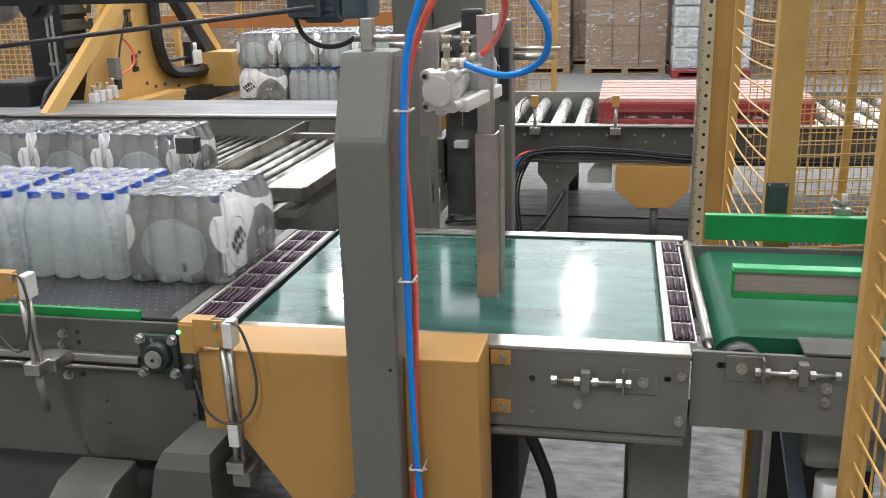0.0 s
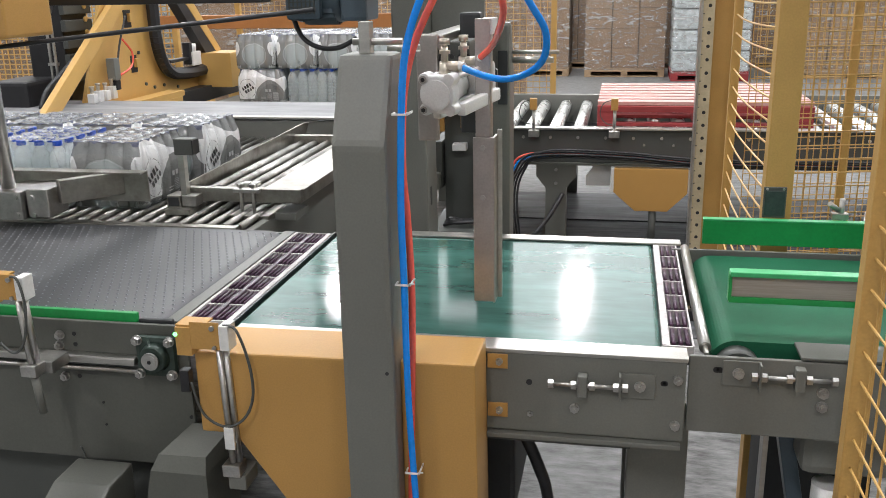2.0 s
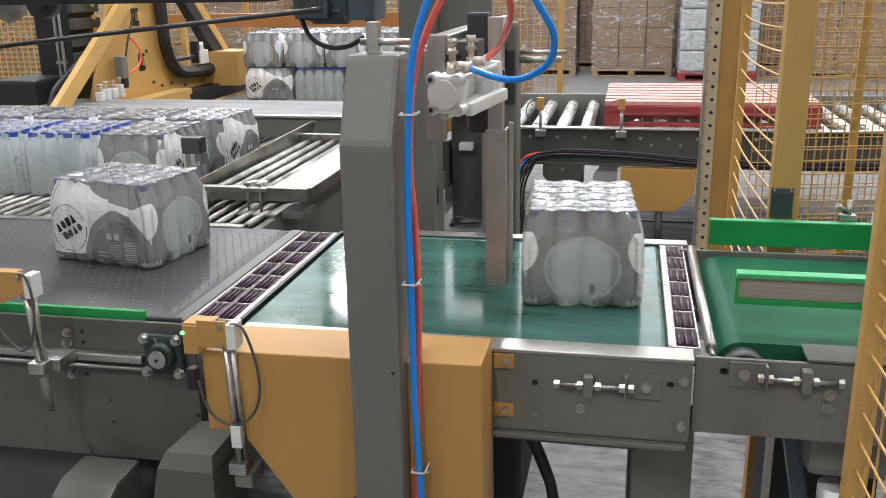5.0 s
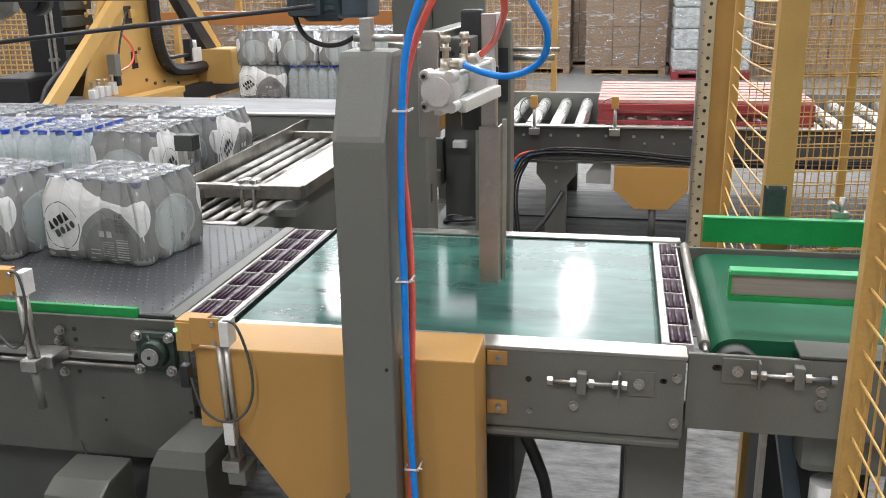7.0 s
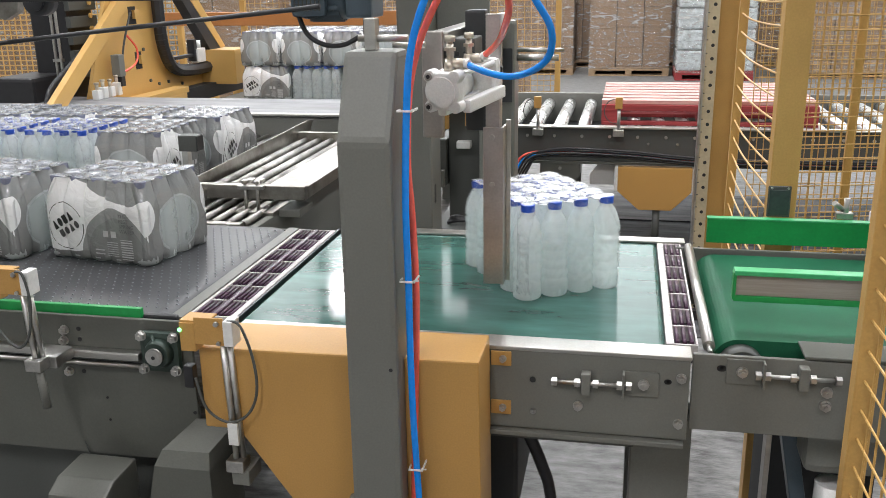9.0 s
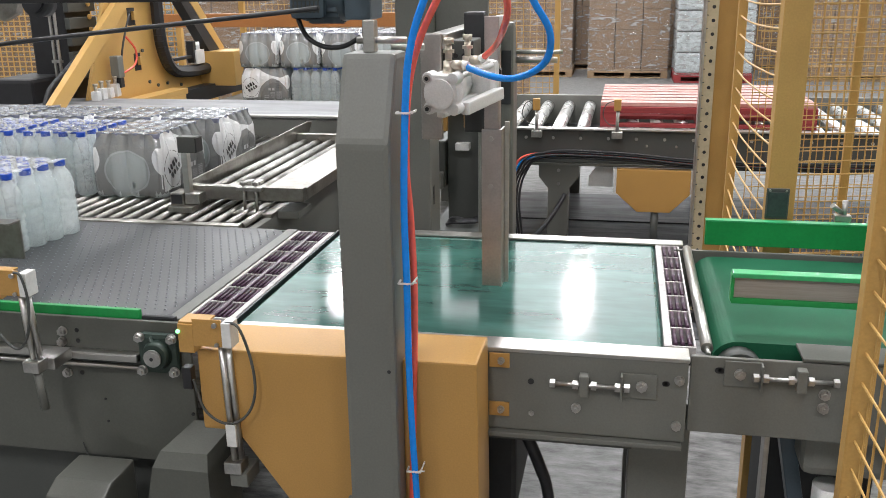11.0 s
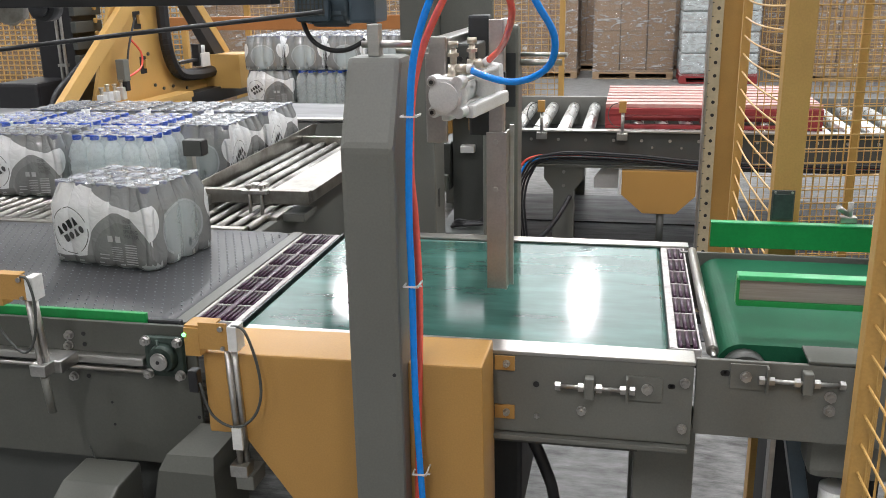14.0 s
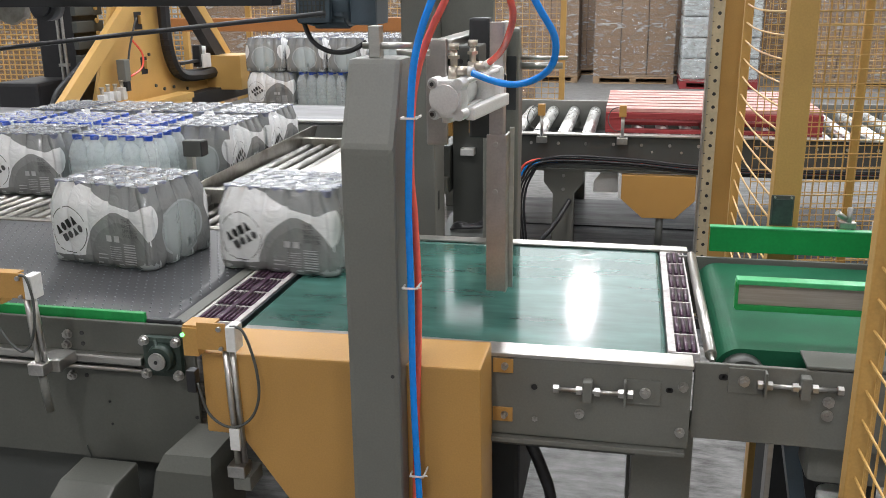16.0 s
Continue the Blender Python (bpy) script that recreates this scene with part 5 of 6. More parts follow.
chain = [(5.20, 1.75), (5.20, 1.4), (5.215, 1.14), (5.32, 0.99), (5.54, 0.952), (5.82, 0.948)]
sm = smooth_line([(XP + 0.045, a, b) for a, b in chain], 7)
for i in range(len(sm) - 1):
    p, q = sm[i], sm[i + 1]
    part("chain_link", Shape().rod(p, p + (q - p) * 1.02, 0.038, 8), M_BLACK, pal)
part("chain_guide", Shape().prism([(5.90, 0.98), (5.99, 1.05), (5.57, 1.40), (5.20, 1.72), (5.11, 1.72), (5.48, 1.38)], "x", XP + 0.004, XP + 0.07, 0.003), M_BLACK, pal)
part("brace_strip", Shape().prism([(5.99, 1.052), (6.06, 1.065), (5.69, 1.40), (5.32, 1.72), (5.205, 1.72), (5.575, 1.402)], "x", XP + 0.004, XP + 0.07, 0.003), M_YELLOW_P, pal)
part("amber_box", Shape().box(XP - 0.03, XP + 0.25, 5.80, 6.05, 0.83, 1.06, 0.006), M_YELLOW_P, pal)
part("inner_plate", Shape().box(XP - 0.40, XP - 0.38, 5.3, 5.75, 0.80, 1.5, 0.004), M_YELLOW_P, pal)
part("linkage", Shape().box(XP + 0.01, XP + 0.05, 5.35, 5.62, 1.03, 1.05, 0.003).box(XP + 0.01, XP + 0.06, 5.60, 5.64, 1.0, 1.14, 0.003), M_BLACK, pal)
part("valve", Shape().box(XP + 0.02, XP + 0.07, 5.62, 5.74, 0.99, 1.08, 0.004).rod((XP + 0.045, 5.68, 1.08), (XP + 0.045, 5.68, 1.13), 0.02, 12), M_ALU, pal)
part("black_rail", Shape().box(XP + 0.01, XP + 0.10, 5.25, 6.9, 0.75, 0.845, 0.003), M_BLACK, pal)
for ya, za, w, h in ((4.99, 1.06, 0.07, 0.10), (4.97, 1.32, 0.08, 0.10)):
    part("slot", Shape().box(XP, XP + 0.002, ya - w / 2, ya + w / 2, za - h / 2, za + h / 2), M_BLACK, pal)
    part("slot_tab", Shape().box(XP, XP + 0.02, ya, ya + w * 0.6, za - h * 0.2, za + h * 0.3), M_YELLOW_P, pal)
for ya, za in ((5.1, 0.93), (5.2, 0.90), (5.05, 1.12), (5.32, 0.90), (4.75, 0.91), (5.5, 0.87)):
    part("bolt", Shape().rod((XP, ya, za), (XP + 0.010, ya, za), 0.010, 8), M_GREY_D, pal)
for ya, za, h in ((4.44, 0.90, 0.05), (4.50, 0.90, 0.06), (4.57, 0.90, 0.055), (4.64, 0.90, 0.07)):
    valve = part("valve", Shape().box(XP + 0.03, XP + 0.07, ya - 0.02, ya + 0.02, za, za + h, 0.004), M_ALU, pal)
    part("valve_stem", Shape().rod((XP + 0.05, ya, za + h), (XP + 0.05, ya, za + h + 0.03), 0.010, 10).rod((XP + 0.05, ya, za + h + 0.03), (XP + 0.05, ya, za + h + 0.04), 0.014, 10), M_BRASS, valve)
part("manifold", Shape().box(XP + 0.03, XP + 0.08, 4.64, 4.70, 1.0, 1.12, 0.005), M_GREY, pal)
part("manifold", Shape().box(XP + 0.03, XP + 0.08, 4.65, 4.69, 0.945, 1.0, 0.004), M_BLACK, pal)
part("foot_ledge", Shape().box(XP + 0.05, XP + 0.16, 4.6, 5.28, 0.84, 0.875, 0.003), M_YELLOW_P, pal)
for k in range(5):
    part("cable_stub", Shape().tube([(XP - 0.10, 4.20 + 0.05 * k, 0.90), (XP - 0.10, 4.26 + 0.05 * k, 0.98 + 0.02 * k), (XP - 0.08, 4.36 + 0.04 * k, 1.05 + 0.02 * k)], 0.014, 8), M_RUBBER, pal)
part("red_wire", Shape().tube([(XP + 0.06, 4.78, 1.22), (XP + 0.07, 4.86, 1.14), (XP + 0.07, 4.84, 1.06), (XP + 0.06, 4.72, 1.02)], 0.006, 8), M_RED, pal)
part("grey_wire", Shape().tube([(XP + 0.06, 4.85, 1.34), (XP + 0.06, 4.75, 1.18), (XP + 0.06, 4.70, 1.05)], 0.006, 8), M_RUBBER, pal)
part("black_drive", Shape().box(-3.3, -3.05, 4.25, 4.62, 0.0, 1.03, 0.02), M_BLACK, pal)
part("black_mast", Shape().box(-3.22, -3.0, 4.55, 4.80, 0.6, 2.1, 0.01), M_BLACK, pal)
for k in range(12):
    part("mast_plate", Shape().box(-3.0, -2.97, 4.54, 4.80, 1.0 + k * 0.09, 1.06 + k * 0.09, 0.004), M_GREY_D, pal)
for k in range(5):
    part("amber_stud", Shape().rod((-2.965, 4.72, 1.12 + k * 0.07), (-2.955, 4.72, 1.12 + k * 0.07), 0.014, 10), M_YELLOW_P, pal)
for rx in (-3.02, -2.99):
    part("guide_pipe", Shape().rod((rx, 4.44, 0.9), (rx, 4.44, 2.1), 0.008, 8), M_ZINC, pal)
part("pipe_clip", Shape().box(-3.03, -2.98, 4.425, 4.455, 1.10, 1.115), M_ZINC, pal)
part("rear_beam", Shape().box(-4.1, -1.45, 6.96, 7.04, 1.16, 1.265, 0.004), mat("orange_beam_paint", (0.42, 0.17, 0.05), 0.45, 0, 0.1, 4), pal)
part("rear_post", Shape().box(-3.4, -3.3, 6.9, 7.0, 0, 1.185, 0.004), M_YELLOW_P, pal)
part("rear_post", Shape().box(-1.56, -1.46, 6.9, 7.0, 0, 1.185, 0.004), M_YELLOW_P, pal)

# ---- pallet conveyor ----
pc = thing("pallet_conveyor", 1.2, 5.8, 0, "grey pallet conveyor with galvanised rollers", "roller conveyor")
part("side_rail", Shape().box(-0.95, 4.2, 5.15, 5.19, 0.485, 0.672, 0.004), M_GREY_D, pc)
part("top_edge", Shape().box(-0.95, 4.2, 5.13, 5.20, 0.674, 0.684, 0.002), M_STEEL, pc)
part("lower_edge", Shape().box(-0.95, 4.2, 5.13, 5.19, 0.470, 0.484, 0.002), M_GREY, pc)
part("side_rail", Shape().box(-0.95, 4.2, 6.55, 6.59, 0.485, 0.70, 0.004), M_GREY, pc)
# pan coloured as the shade below the pallet rollers
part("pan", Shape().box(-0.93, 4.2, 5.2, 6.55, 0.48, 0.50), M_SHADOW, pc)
r1 = part("roller", Shape().rod((-0.837, 5.2, 0.622), (-0.837, 6.54, 0.622), 0.040, 16), M_ROLLER, pc)
for k in range(1, 34):
    again(r1, Matrix.Translation((0.148 * k, 0, 0)))
for k in range(22):
    bx = -0.55 + 0.155 * k
    part("bolt", Shape().rod((bx, 5.15, 0.628), (bx, 5.142, 0.628), 0.009, 8), M_ZINC, pc)
for bx in (0.13, 0.29):
    part("bolt", Shape().rod((bx, 5.15, 0.59), (bx, 5.142, 0.59), 0.007, 8), M_ZINC, pc)
for lx in (-0.36, 1.9, 3.4):
    part("leg", Shape().prism([(lx - 0.06, 0), (lx + 0.06, 0), (lx + 0.06, 0.33), (lx + 0.115, 0.40), (lx + 0.115, 0.47), (lx - 0.115, 0.47), (lx - 0.115, 0.40), (lx - 0.06, 0.33)], "y", 5.15, 5.25, 0.004), M_GREY, pc)
    part("leg", Shape().box(lx - 0.06, lx + 0.06, 6.47, 6.57, 0, 0.48, 0.004), M_GREY, pc)
    for bz in (0.44, 0.36):
        part("bolt", Shape().rod((lx, 5.15, bz), (lx, 5.143, bz), 0.010, 8), M_ZINC, pc)
part("chain_guard", Shape().prism([(-0.03, 0.468), (0.375, 0.468), (0.375, 0.33), (0.27, 0.225), (0.09, 0.225), (-0.03, 0.33)], "y", 5.08, 5.14, 0.003), M_YELLOW, pc, "amber chain guard")
# white panel added where the lit floor beyond shows bright
part("side_panel", Shape().prism([(-0.19, 0.40), (-0.15, 0.455), (-0.05, 0.455), (-0.05, 0.34), (-0.19, 0.34)], "y", 5.20, 5.206), M_WHITE, pc, "white panel in place of the bright floor beyond")
part("guard_edge", Shape().box(-0.048, -0.032, 5.09, 5.14, 0.33, 0.468, 0.002), M_WHITE, pc)
part("guard_edge", Shape().box(0.377, 0.395, 5.09, 5.14, 0.33, 0.468, 0.002), M_WHITE, pc)
part("chain_post", Shape().rod((0.19, 5.11, 0.0), (0.19, 5.11, 0.225), 0.022, 10), M_GREY_D, pc)
for k, (mm, dy, dz) in enumerate(((M_RED, 0.01, 0.004), (M_BLUE, 0.008, -0.012), (M_BLACK, -0.012, 0.012), (M_BLACK, -0.02, -0.002), (M_BLACK, -0.014, -0.016), (M_RUBBER, -0.012, 0.022))):
    x0 = -0.66 + 0.016 * k
    part("cable", Shape().tube([(x0 + 0.02, 5.10 + dy, 0.05), (x0 + 0.0, 5.10 + dy, 0.28), (x0 + 0.04, 5.10 + dy, 0.44), (x0 + 0.16, 5.10 + dy, 0.535 + dz), (0.0, 5.10 + dy, 0.535 + dz), (0.5, 5.10 + dy, 0.500 + dz), (1.4, 5.10 + dy, 0.50 + dz)], 0.0068, 8), mm, pc)
part("cable", Shape().tube([(-0.55, 5.0, 0.02), (-0.46, 5.0, 0.10), (-0.38, 5.06, 0.20), (-0.32, 5.14, 0.30)], 0.014, 8), M_RUBBER, pc)
for sx in (-0.488, -0.038):
    sn = thing("rail_sensor", sx, 5.12, 0.66, "small amber sensor bracket on the pallet conveyor's edge", "sensor", "sensors on the pallet conveyor")
    part("post", Shape().rod((sx, 5.115, 0.64), (sx, 5.115, 0.80), 0.010, 10), M_ZINC, sn)
    part("bracket", Shape().box(sx - 0.022, sx + 0.018, 5.095, 5.125, 0.79, 0.855, 0.003), M_YELLOW, sn)
    part("clamp", Shape().box(sx - 0.03, sx + 0.03, 5.10, 5.15, 0.635, 0.672, 0.003), M_ZINC, sn)
    part("wire", Shape().tube([(sx, 5.10, 0.85), (sx - 0.06, 5.10, 0.83), (sx - 0.08, 5.10, 0.77), (sx - 0.05, 5.10, 0.72), (sx - 0.01, 5.10, 0.71)], 0.003, 6), M_GREY_D, sn)


def pallet(x0, x1, y0, y1, z, name, m1, m2, label, group=""):
    ob = thing(name, (x0 + x1) / 2, (y0 + y1) / 2, z, label, "pallet", group)
    n = 7
    w = (y1 - y0) / n
    for k in range(n):
        part("top_board", Shape().box(x0, x1, y0 + k * w + 0.022, y0 + (k + 1) * w - 0.022, z + 0.118, z + 0.140, 0.002), m2, ob)
    for k in range(3):
        bx = x0 + (x1 - x0 - 0.1) * k / 2
        part("stringer", Shape().box(bx, bx + 0.1, y0, y1, z + 0.094, z + 0.117, 0.002), m1, ob)
        for j in range(3):
            by = y0 + (y1 - y0 - 0.12) * j / 2
            part("block", Shape().box(bx, bx + 0.1, by, by + 0.12, z + 0.022, z + 0.093, 0.002), m1, ob)
        part("runner", Shape().box(bx, bx + 0.1, y0, y1, z, z + 0.021, 0.002), m1, ob)
    for j in (1, 2):
        by = y0 + (y1 - y0 - 0.12) * j / 2
        part("bottom_board", Shape().box(x0, x1, by - 0.12, by - 0.002, z - 0.0, z + 0.02, 0.002), m1, ob)
    part("front_rail", Shape().box(x0, x1, y0 - 0.004, y0 + 0.022, z + 0.082, z + 0.116, 0.002), m1, ob)
    part("front_runner", Shape().box(x0, x1, y0 - 0.004, y0 + 0.06, z - 0.0, z + 0.02, 0.002), m1, ob)
    return ob


pallet(-0.14, 1.06, 5.36, 6.36, 0.663, "red_pallet", M_PALLET, M_PALLET_TOP, "empty red painted wooden pallet with worn top boards")


def stack(x, y, w, d, nx, nz, bottles=False, red=False, label="brown cartons on a pallet wrapped in shiny stretch film"):
    pallet(x, x + w, y, y + d, 0.0, "pallet", M_PALLET if red else M_WOOD, M_PALLET if red else M_WOOD, "red wooden pallet under wrapped goods" if red else "pale wooden pallet under wrapped cartons", "pallets on the floor")
    ob = thing("wrapped_load", x + w / 2, y + d / 2, 0.141, label, "pallet load", "wrapped loads")
    bw, bd, bh = w / nx, d / 3, 0.30
    rg = random.Random(int(x * 100 + y * 10))
    for k in range(nz):
        for i in range(nx):
            for j in range(3):
                if 0 < i < nx - 1 and j == 1:
                    continue
                o = rg.uniform(0.003, 0.012)
                bx, by, bz = x + i * bw, y + j * bd, 0.142 + k * bh
                if bottles:
                    part("bottle_pack", Shape().box(bx + o, bx + bw - o, by + o, by + bd - o, bz, bz + bh - 0.012, 0.03), M_PALEPACK, ob)
                else:
                    part("carton", Shape().box(bx + o, bx + bw - o, by + o, by + bd - o, bz, bz + bh - 0.004, 0.004), M_CARTON, ob)
    sh = Shape().box(x - 0.008, x + w + 0.008, y - 0.008, y + d + 0.008, 0.10, 0.142 + nz * bh + 0.01, 0.02)
    part("stretch_wrap", sh, M_WRAP, ob, "glossy clear stretch film")
    return ob


M_PALEPACK = mat("pale_bottle_pack", (0.5, 0.55, 0.56), 0.3, 0, 0.35, 14, 0.4, 40)
stack(-0.60, 14.5, 1.22, 1.0, 3, 7)
stack(-2.15, 14.6, 1.3, 1.0, 3, 7)
stack(0.69, 13.9, 1.1, 1.0, 3, 7, True, True, "pale bottle packs on a red pallet in shiny stretch film")
stack(2.5, 14.2, 1.2, 1.0, 3, 7)
stack(3.9, 14.2, 1.2, 1.0, 3, 7)
stack(5.3, 14.2, 1.2, 1.0, 3, 7)
stack(-3.9, 10.6, 1.2, 1.0, 3, 5)
stack(-5.4, 10.6, 1.2, 1.0, 3, 5)
stack(-2.4, 10.6, 1.2, 1.0, 3, 5)
stack(-7.0, 10.6, 1.2, 1.0, 3, 6, True, False, "pale bottle packs on a pallet in shiny stretch film")
stack(-8.6, 10.6, 1.2, 1.0, 3, 6)
# row added behind the front loads, to darken the gaps between them
for i in range(6):
    stack(-3.0 + i * 1.42, 15.9, 1.2, 1.0, 3, 8)
for i in range(7):
    stack(-8.0 + i * 2.2, 19.0, 1.2, 1.0, 3, 8)

# ---- amber safety fence ----
WIRE = {}


def wire(p, q, r, ob, paint=None):
    """One fence wire; wires of the same length share a mesh."""
    p, q = Vector(p), Vector(q)
    L = (q - p).length
    k = (round(L, 3), r, paint is None)
    if k not in WIRE:
        s = Shape().rod((0, 0, -L / 2), (0, 0, L / 2), r, 5)
        me = bpy.data.meshes.new("wire")
        s.bm.to_mesh(me)
        s.bm.free()
        me.materials.append(paint or M_YELLOW_D)
        WIRE[k] = me
    o = new("wire", WIRE[k])
    o.parent = ob
    o.matrix_basis = Matrix.Translation((p + q) / 2 - base_of(ob)) @ (q - p).to_track_quat("Z", "Y").to_matrix().to_4x4()


def fence_panel(x0, y0, x1, y1, z0, z1, pitch_u, pitch_z, label, r=0.0022, posts=(0.05, 0.05), paint=None):
    ob = thing("safety_fence", (x0 + x1) / 2, (y0 + y1) / 2, 0, label, "safety fence", "amber safety fence")
    L = math.hypot(x1 - x0, y1 - y0)
    n = max(2, int(L / pitch_u))
    for k in range(n + 1):
        f = k / n
        wire((x0 + (x1 - x0) * f, y0 + (y1 - y0) * f, z0), (x0 + (x1 - x0) * f, y0 + (y1 - y0) * f, z1), r, ob, paint)
    nz = int((z1 - z0) / pitch_z)
    off = Vector((y1 - y0, x0 - x1, 0)).normalized() * r * 1.8
    for k in range(nz + 1):
        z = z0 + (z1 - z0) * k / nz
        wire(Vector((x0, y0, z)) + off, Vector((x1, y1, z)) + off, r, ob, paint)
    for (px, py), w in (((x0, y0), posts[0]), ((x1, y1), posts[1])):
        if w:
            part("post", Shape().box(px - w / 2, px + w / 2, py - w / 2, py + w / 2, 0, z1 + 0.03, 0.003), M_YELLOW_D, ob)
            part("post_foot", Shape().box(px - w * 0.8, px + w * 0.8, py - w * 0.8, py + w * 0.8, 0, 0.008, 0.002), M_YELLOW_D, ob)
    return ob


near_f = fence_panel(0.388, 1.42, 0.43, -0.9, 0.12, 2.0, 0.05, 0.05, "amber wire mesh fence panel beside the infeed", posts=(0.034, 0.04))
# gate beside the infeed: wide post, bowed wires running back to the second post
gate = thing("fence_gate", 0.41, 2.45, 0, "amber fence gate with bowed wires and a wide post", "safety fence")
part("wide_post", Shape().box(0.374, 0.444, 2.42, 2.48, 0, 2.1, 0.004), M_YELLOW_D, gate)
part("rear_post", Shape().box(0.362, 0.458, 4.05, 4.12, 0, 2.1, 0.004), M_YELLOW_D, gate)
part("rear_flange", Shape().box(0.452, 0.475, 4.0, 4.05, 0, 2.1, 0.003), M_YELLOW_D, gate)
for k in range(31):
    z = 0.22 + k * 0.0605
    part("bowed_wire", Shape().tube([(0.384, 2.48, z), (0.379, 2.72, z - 0.007), (0.374, 3.05, z - 0.009), (0.374, 3.30, z)], 0.0030, 6, steps=4), M_YELLOW_P, gate)
part("rear_stile", Shape().box(0.364, 0.394, 3.30, 3.33, 0, 2.1, 0.003), M_YELLOW_D, gate)
perf = thing("perforated_post", 0.335, 4.0, 0, "cream perforated steel post on the fence", "perforated post")
part("strip", Shape().box(0.315, 0.362, 3.985, 3.995, 0.05, 2.1, 0.001), M_CREAM, perf)
part("flange", Shape().box(0.305, 0.315, 3.98, 4.06, 0.05, 2.1, 0.001), M_ZINC, perf)
part("foot", Shape().box(0.28, 0.42, 3.95, 4.11, 0.0, 0.05, 0.003), M_BLACK, perf)
for k in range(37):
    z = 0.06 + k * 0.055
    part("hole", Shape().rod((0.342, 3.985, z), (0.342, 3.9835, z), 0.0075, 10), M_BLACK, perf)
    part("notch", Shape().box(0.3145, 0.322, 3.9825, 3.985, z + 0.02, z + 0.024), M_GREY_D, perf)
fence_panel(0.446, 2.47, 1.75, 2.757, 0.45, 2.05, 0.036, 0.036, "amber wire mesh fence panel behind the guide rails", 0.0019, posts=(0, 0.04))
fence_panel(0.53, 4.06, 1.95, 4.37, 0.10, 2.05, 0.03, 0.05, "fine amber wire mesh panel in front of the pallet conveyor", 0.0022, posts=(0, 0.04))
fp = thing("fence_post", 0.581, 2.52, 0, "slim amber fence post in the mesh", "fence post")
part("post", Shape().box(0.571, 0.591, 2.518, 2.536, 0, 2.1, 0.003), M_YELLOW_D, fp)
fence_panel(-3.6, 8.3, -0.62, 8.3, 0.1, 2.1, 0.06, 0.05, "amber wire mesh fence behind the palletiser", 0.003)
# the far fence takes the lit amber too, its brightness painted in
fence_panel(-7.6, 7.6, -3.9, 7.6, 0.1, 2.1, 0.06, 0.045, "amber wire mesh fence far behind the palletiser", 0.0065, paint=M_YELLOW_P)
fence_panel(1.2, 8.9, 4.2, 8.9, 0.1, 2.1, 0.07, 0.06, "amber wire mesh fence beyond the pallet conveyor", 0.003, posts=(0, 0.05))
tagged(part("floor_plate", Shape().box(-0.9, 1.8, 3.75, 6.45, 0.0, 0.004), M_DARKFLOOR), "dark oily steel floor plate", "floor plate", kind="structure")
for k in (1, 4, 7):
    tagged(part("floor_slat", Shape().box(-0.9, 1.8, 3.86 + k * 0.26, 3.875 + k * 0.26, 0.004, 0.012), M_SHADOW), "dark gap in the steel floor plate", "floor plate", kind="structure")


# ---- what moves ----
# a pack's way from the moment it comes into view, turned by the deflector: seconds, x, y, degrees
TURN = [(0.0, 0.62, 2.00, -90), (0.1, 0.475, 2.00, -90), (0.2, 0.325, 2.00, -90), (0.3, 0.18, 2.00, -90), (0.4, 0.035, 2.00, -90), (0.5, -0.095, 2.005, -86),
        (0.6, -0.188, 2.04, -57), (0.7, -0.27, 2.07, -33), (0.8, -0.37, 2.085, -17), (0.9, -0.52, 2.10, -9), (1.0, -0.70, 2.115, -7), (1.1, -0.87, 2.125, -6),
        (1.2, -1.02, 2.12, -7), (1.3, -1.13, 2.115, -8), (1.4, -1.215, 2.11, -9), (1.5, -1.255, 2.105, -10), (1.7, -1.278, 2.10, -10)]
PUSH = [(1.15, 0.0), (1.3, 0.03), (1.4, 0.08), (1.5, 0.17), (1.6, 0.27), (1.7, 0.39), (1.8, 0.50), (1.9, 0.60), (2.0, 0.69), (2.1, 0.75), (2.2, 0.79), (2.3, 0.80)]
Z = BELT + 0.001
first_row = [pack(True, -1.55 - 0.27 * i, 2.83, BELT, -90) for i in range(4)]
second_row = [pack(i == 0, -1.02 - 0.27 * i, 2.02, BELT, -90) for i in range(4)]
third_row = [pack(True, 1.1, 2.0), pack(True, 1.5, 2.0), pack(False, 1.9, 2.0)]
late_packs = [pack(True, 2.3, 2.0), pack(True, 2.7, 2.0)]


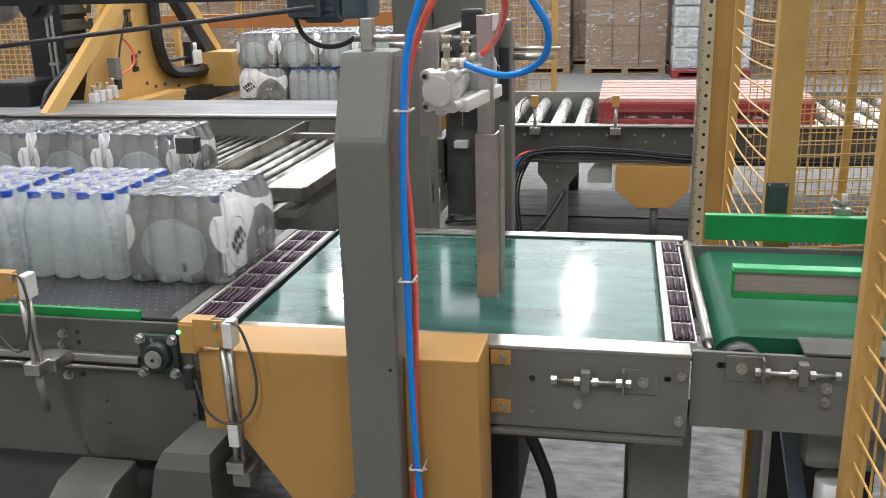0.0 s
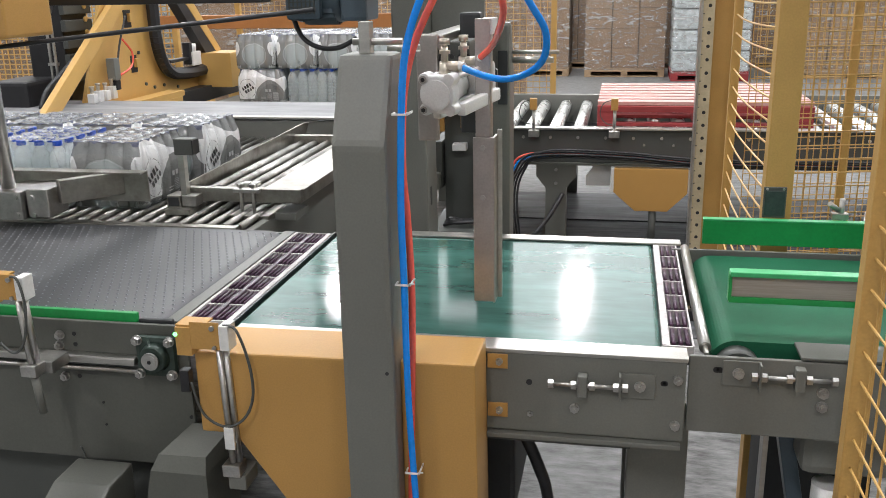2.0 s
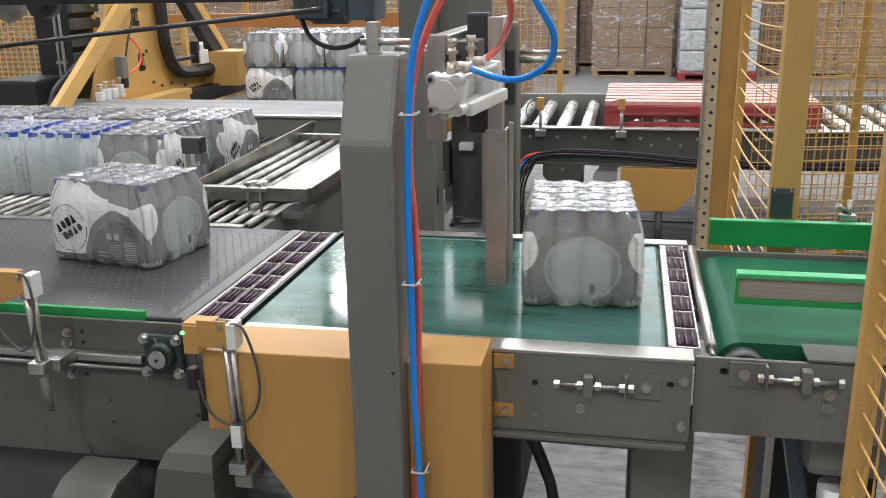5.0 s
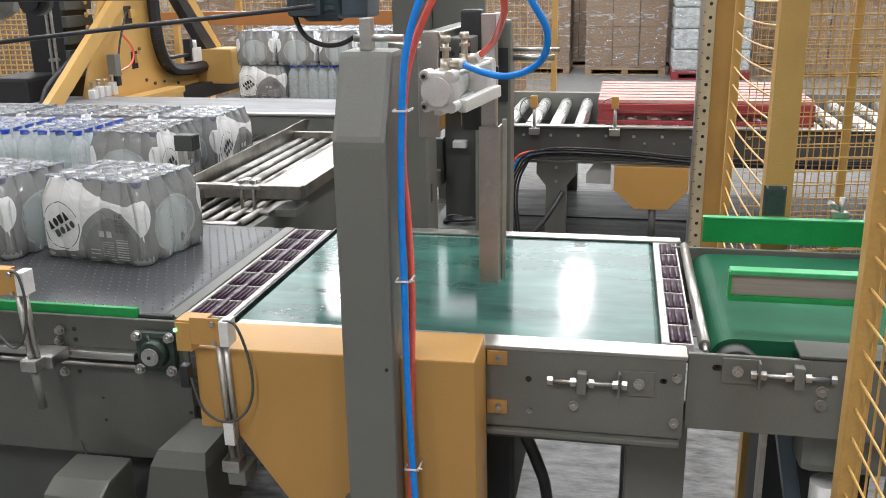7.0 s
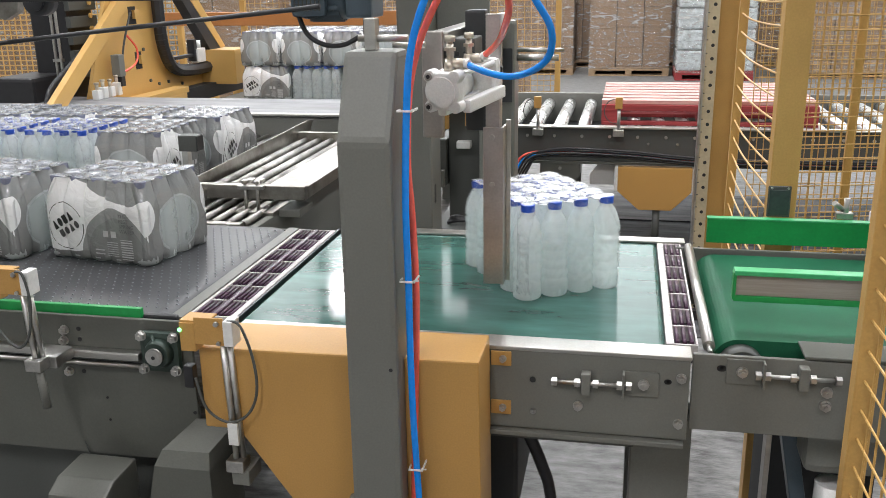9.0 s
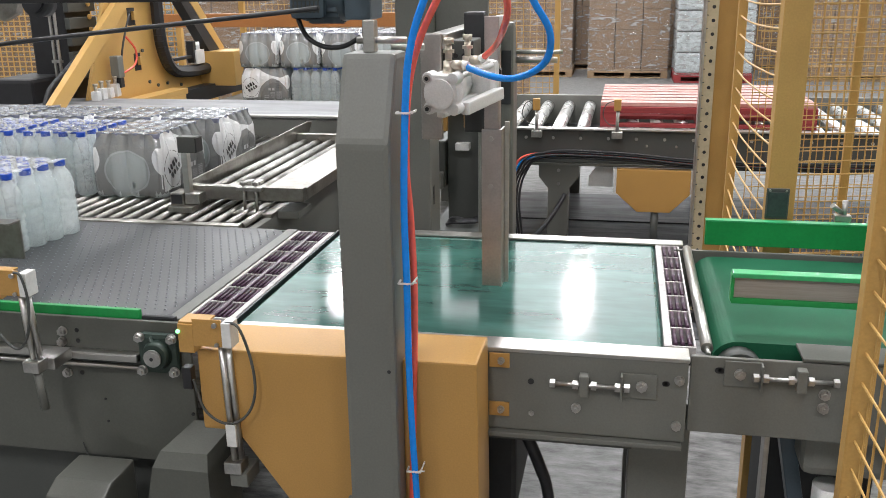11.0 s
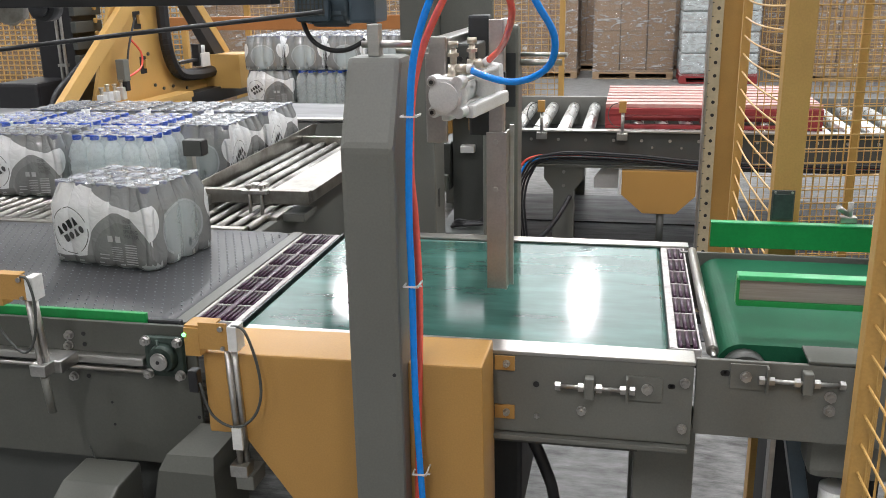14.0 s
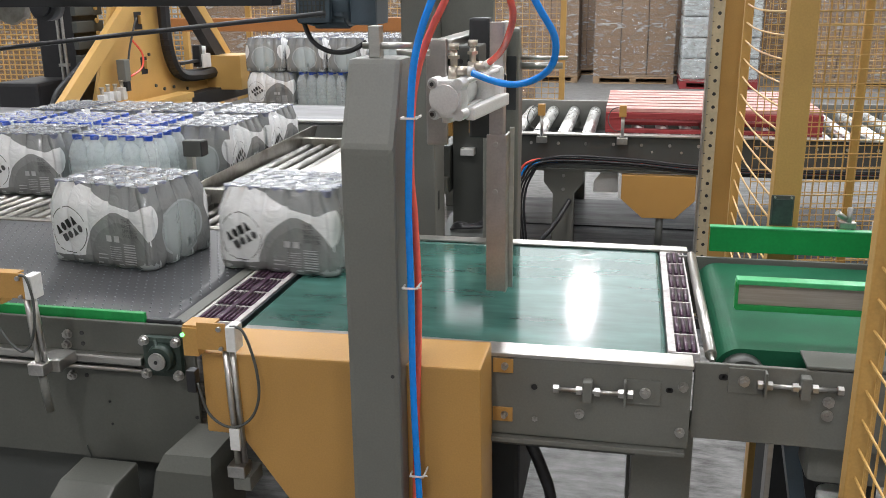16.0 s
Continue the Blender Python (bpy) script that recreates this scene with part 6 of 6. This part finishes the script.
def motions():
    def key(ob, rows):
        walk(ob, [(t, pose(x, y, Z, 0, 0, a)) for t, x, y, a in rows])

    def run(t0, queue_x, until=None):
        """Rows of a pack that waits on the infeed, runs in and turns."""
        rows = [(0.0, queue_x, 2.0, -90)]
        lead = (queue_x - 0.62) / 1.4
        if t0 - lead > 0.1:
            rows.append((t0 - lead - 0.05, queue_x, 2.0, -90))
        rows += [(t0 + s, x, y, a) for s, x, y, a in TURN if until is None or t0 + s <= until]
        return rows

    # the row that stands on the table at the start, pushed back twice
    for i in range(4):
        p = first_row[i]
        rows = [(0.0, 0.0)] + [(t, 0.335 * max(0.0, (d - 0.47) / 0.33)) for t, d in PUSH if t >= 1.7]
        rows += [(t + 9.63, 0.335 + 0.27 * max(0.0, (d - 0.47) / 0.33)) for t, d in PUSH if t >= 1.7] + [(16.0, 0.605)]
        key(p, [(t, -1.55 - 0.27 * i + 0.058 * min(1.0, max(0.0, (d - 0.335) / 0.2)), 2.83 + d, -90) for t, d in rows])
    # the first pushed row: one printed pack, clear ones beside it
    xs = [(0.0, 0.58), (0.1, 0.475), (0.2, 0.345), (0.3, 0.235), (0.4, 0.115), (0.5, 0.03), (0.6, -0.02), (0.75, 0.03), (0.9, 0.065), (1.15, 0.055)]
    for i in range(4):
        p = second_row[i]
        x0 = -1.60 - 0.27 * i
        rows = [(t, x0 + d, 2.02, -90) for t, d in xs]
        rows += [(t, x0 + 0.055 * (1 - min(1, d / 0.5)), 2.02 + d, -90) for t, d in PUSH[1:]]
        rows += [(11.19, x0, 2.82, -90)] + [(t + 9.63, x0 + 0.10 * max(0.0, (d - 0.47) / 0.33), 2.82 + 0.27 * max(0.0, (d - 0.47) / 0.33), -90) for t, d in PUSH if t >= 1.7] + [(16.0, x0 + 0.10, 3.09, -90)]
        key(p, rows)

    # the second pushed row: two printed packs, then a clear one
    def pushed(rows, x):
        rows += [(10.6, x, 2.10, -10)]
        rows += [(t + 9.63, x, 2.10 + 0.705 * d / 0.80, -10 * max(0.0, 1 - d / 0.25)) for t, d in PUSH]
        rows += [(16.0, x, 2.805, 0)]
        return rows

    c = third_row[0]
    rows = run(2.4, 1.1) + [(5.45, -1.278, 2.10, -10), (5.7, -1.47, 2.10, -10), (5.9, -1.60, 2.10, -10), (6.1, -1.645, 2.10, -10), (6.3, -1.65, 2.10, -10)]
    rows += [(9.4, -1.65, 2.10, -10), (9.7, -1.98, 2.10, -10), (10.0, -2.30, 2.10, -10), (10.3, -2.39, 2.10, -10)]
    key(c, pushed(rows, -2.40))
    d = third_row[1]
    rows = run(4.5, 1.5) + [(9.4, -1.278, 2.10, -10), (9.7, -1.62, 2.10, -10), (10.0, -1.94, 2.10, -10), (10.3, -2.03, 2.10, -10)]
    key(d, pushed(rows, -2.04))
    e = third_row[2]
    rows = run(8.4, 1.9)[:-4] + [(9.7, -1.18, 2.115, -8), (9.9, -1.42, 2.11, -9), (10.1, -1.60, 2.105, -10), (10.3, -1.68, 2.10, -10)]
    key(e, pushed(rows, -1.69))
    # two more that come in at the end
    f = late_packs[0]
    rows = [(0.0, 2.3, 2.0, -90), (10.0, 2.3, 2.0, -90), (11.2, 0.76, 2.0, -90), (11.3, 0.61, 2.0, -90), (11.4, 0.475, 2.0, -90), (11.5, 0.39, 2.0, -90), (11.6, 0.372, 2.0, -90), (11.8, 0.366, 2.0, -90),
            (11.9, 0.345, 2.0, -90), (12.0, 0.295, 2.0, -90), (12.1, 0.215, 2.0, -90)]
    rows += [(11.9 + s, x, y, a) for s, x, y, a in TURN if s >= 0.3] + [(16.0, -1.28, 2.10, -10)]
    key(f, rows)
    g = late_packs[1]
    rows = [(0.0, 2.7, 2.0, -90), (13.5, 2.7, 2.0, -90)] + [(14.98 + 0.967 * q, x, y, a) for q, x, y, a in TURN if q <= 1.1]
    key(g, rows)

    # deflector arm
    walk(deflector, [(0.0, pose(-0.258, 1.735, 0.858)), (2.5, pose(-0.258, 1.735, 0.858)), (2.56, pose(-0.259, 1.765, 0.858)), (2.66, pose(-0.262, 1.82, 0.858)), (2.75, pose(-0.262, 1.83, 0.858)), (16.0, pose(-0.262, 1.83, 0.858))])
    # pusher: comes down in front of the row, pushes, lifts and goes back
    rows = []
    for t0 in (0.0, 9.63):
        rows += [(t0 + 0.0, 1.40, 0.38), (t0 + 0.75, 1.45, 0.30), (t0 + 1.1, 1.80, 0.0)] + [(t0 + t, 1.84 + d, 0.0) for t, d in PUSH[1:]]
        rows += [(t0 + 2.4, 2.64, 0.03), (t0 + 2.5, 2.64, 0.09), (t0 + 2.6, 2.63, 0.16), (t0 + 2.7, 2.62, 0.25), (t0 + 2.8, 2.61, 0.32), (t0 + 3.0, 2.60, 0.345), (t0 + 3.2, 2.58, 0.35), (t0 + 3.5, 2.44, 0.35), (t0 + 3.8, 2.16, 0.36), (t0 + 4.1, 1.80, 0.37), (t0 + 4.5, 1.40, 0.38)]
    rows = [r for r in rows if r[0] <= 16.0] + [(16.0, 1.40, 0.38)]
    walk(pusher, [(t, pose(-1.9, y, 0.86 + z)) for t, y, z in rows])
    # the carriage above it only goes to and fro
    walk(carriage, [(t, pose(-1.9, y, 1.40)) for t, y, z in rows])


motions()
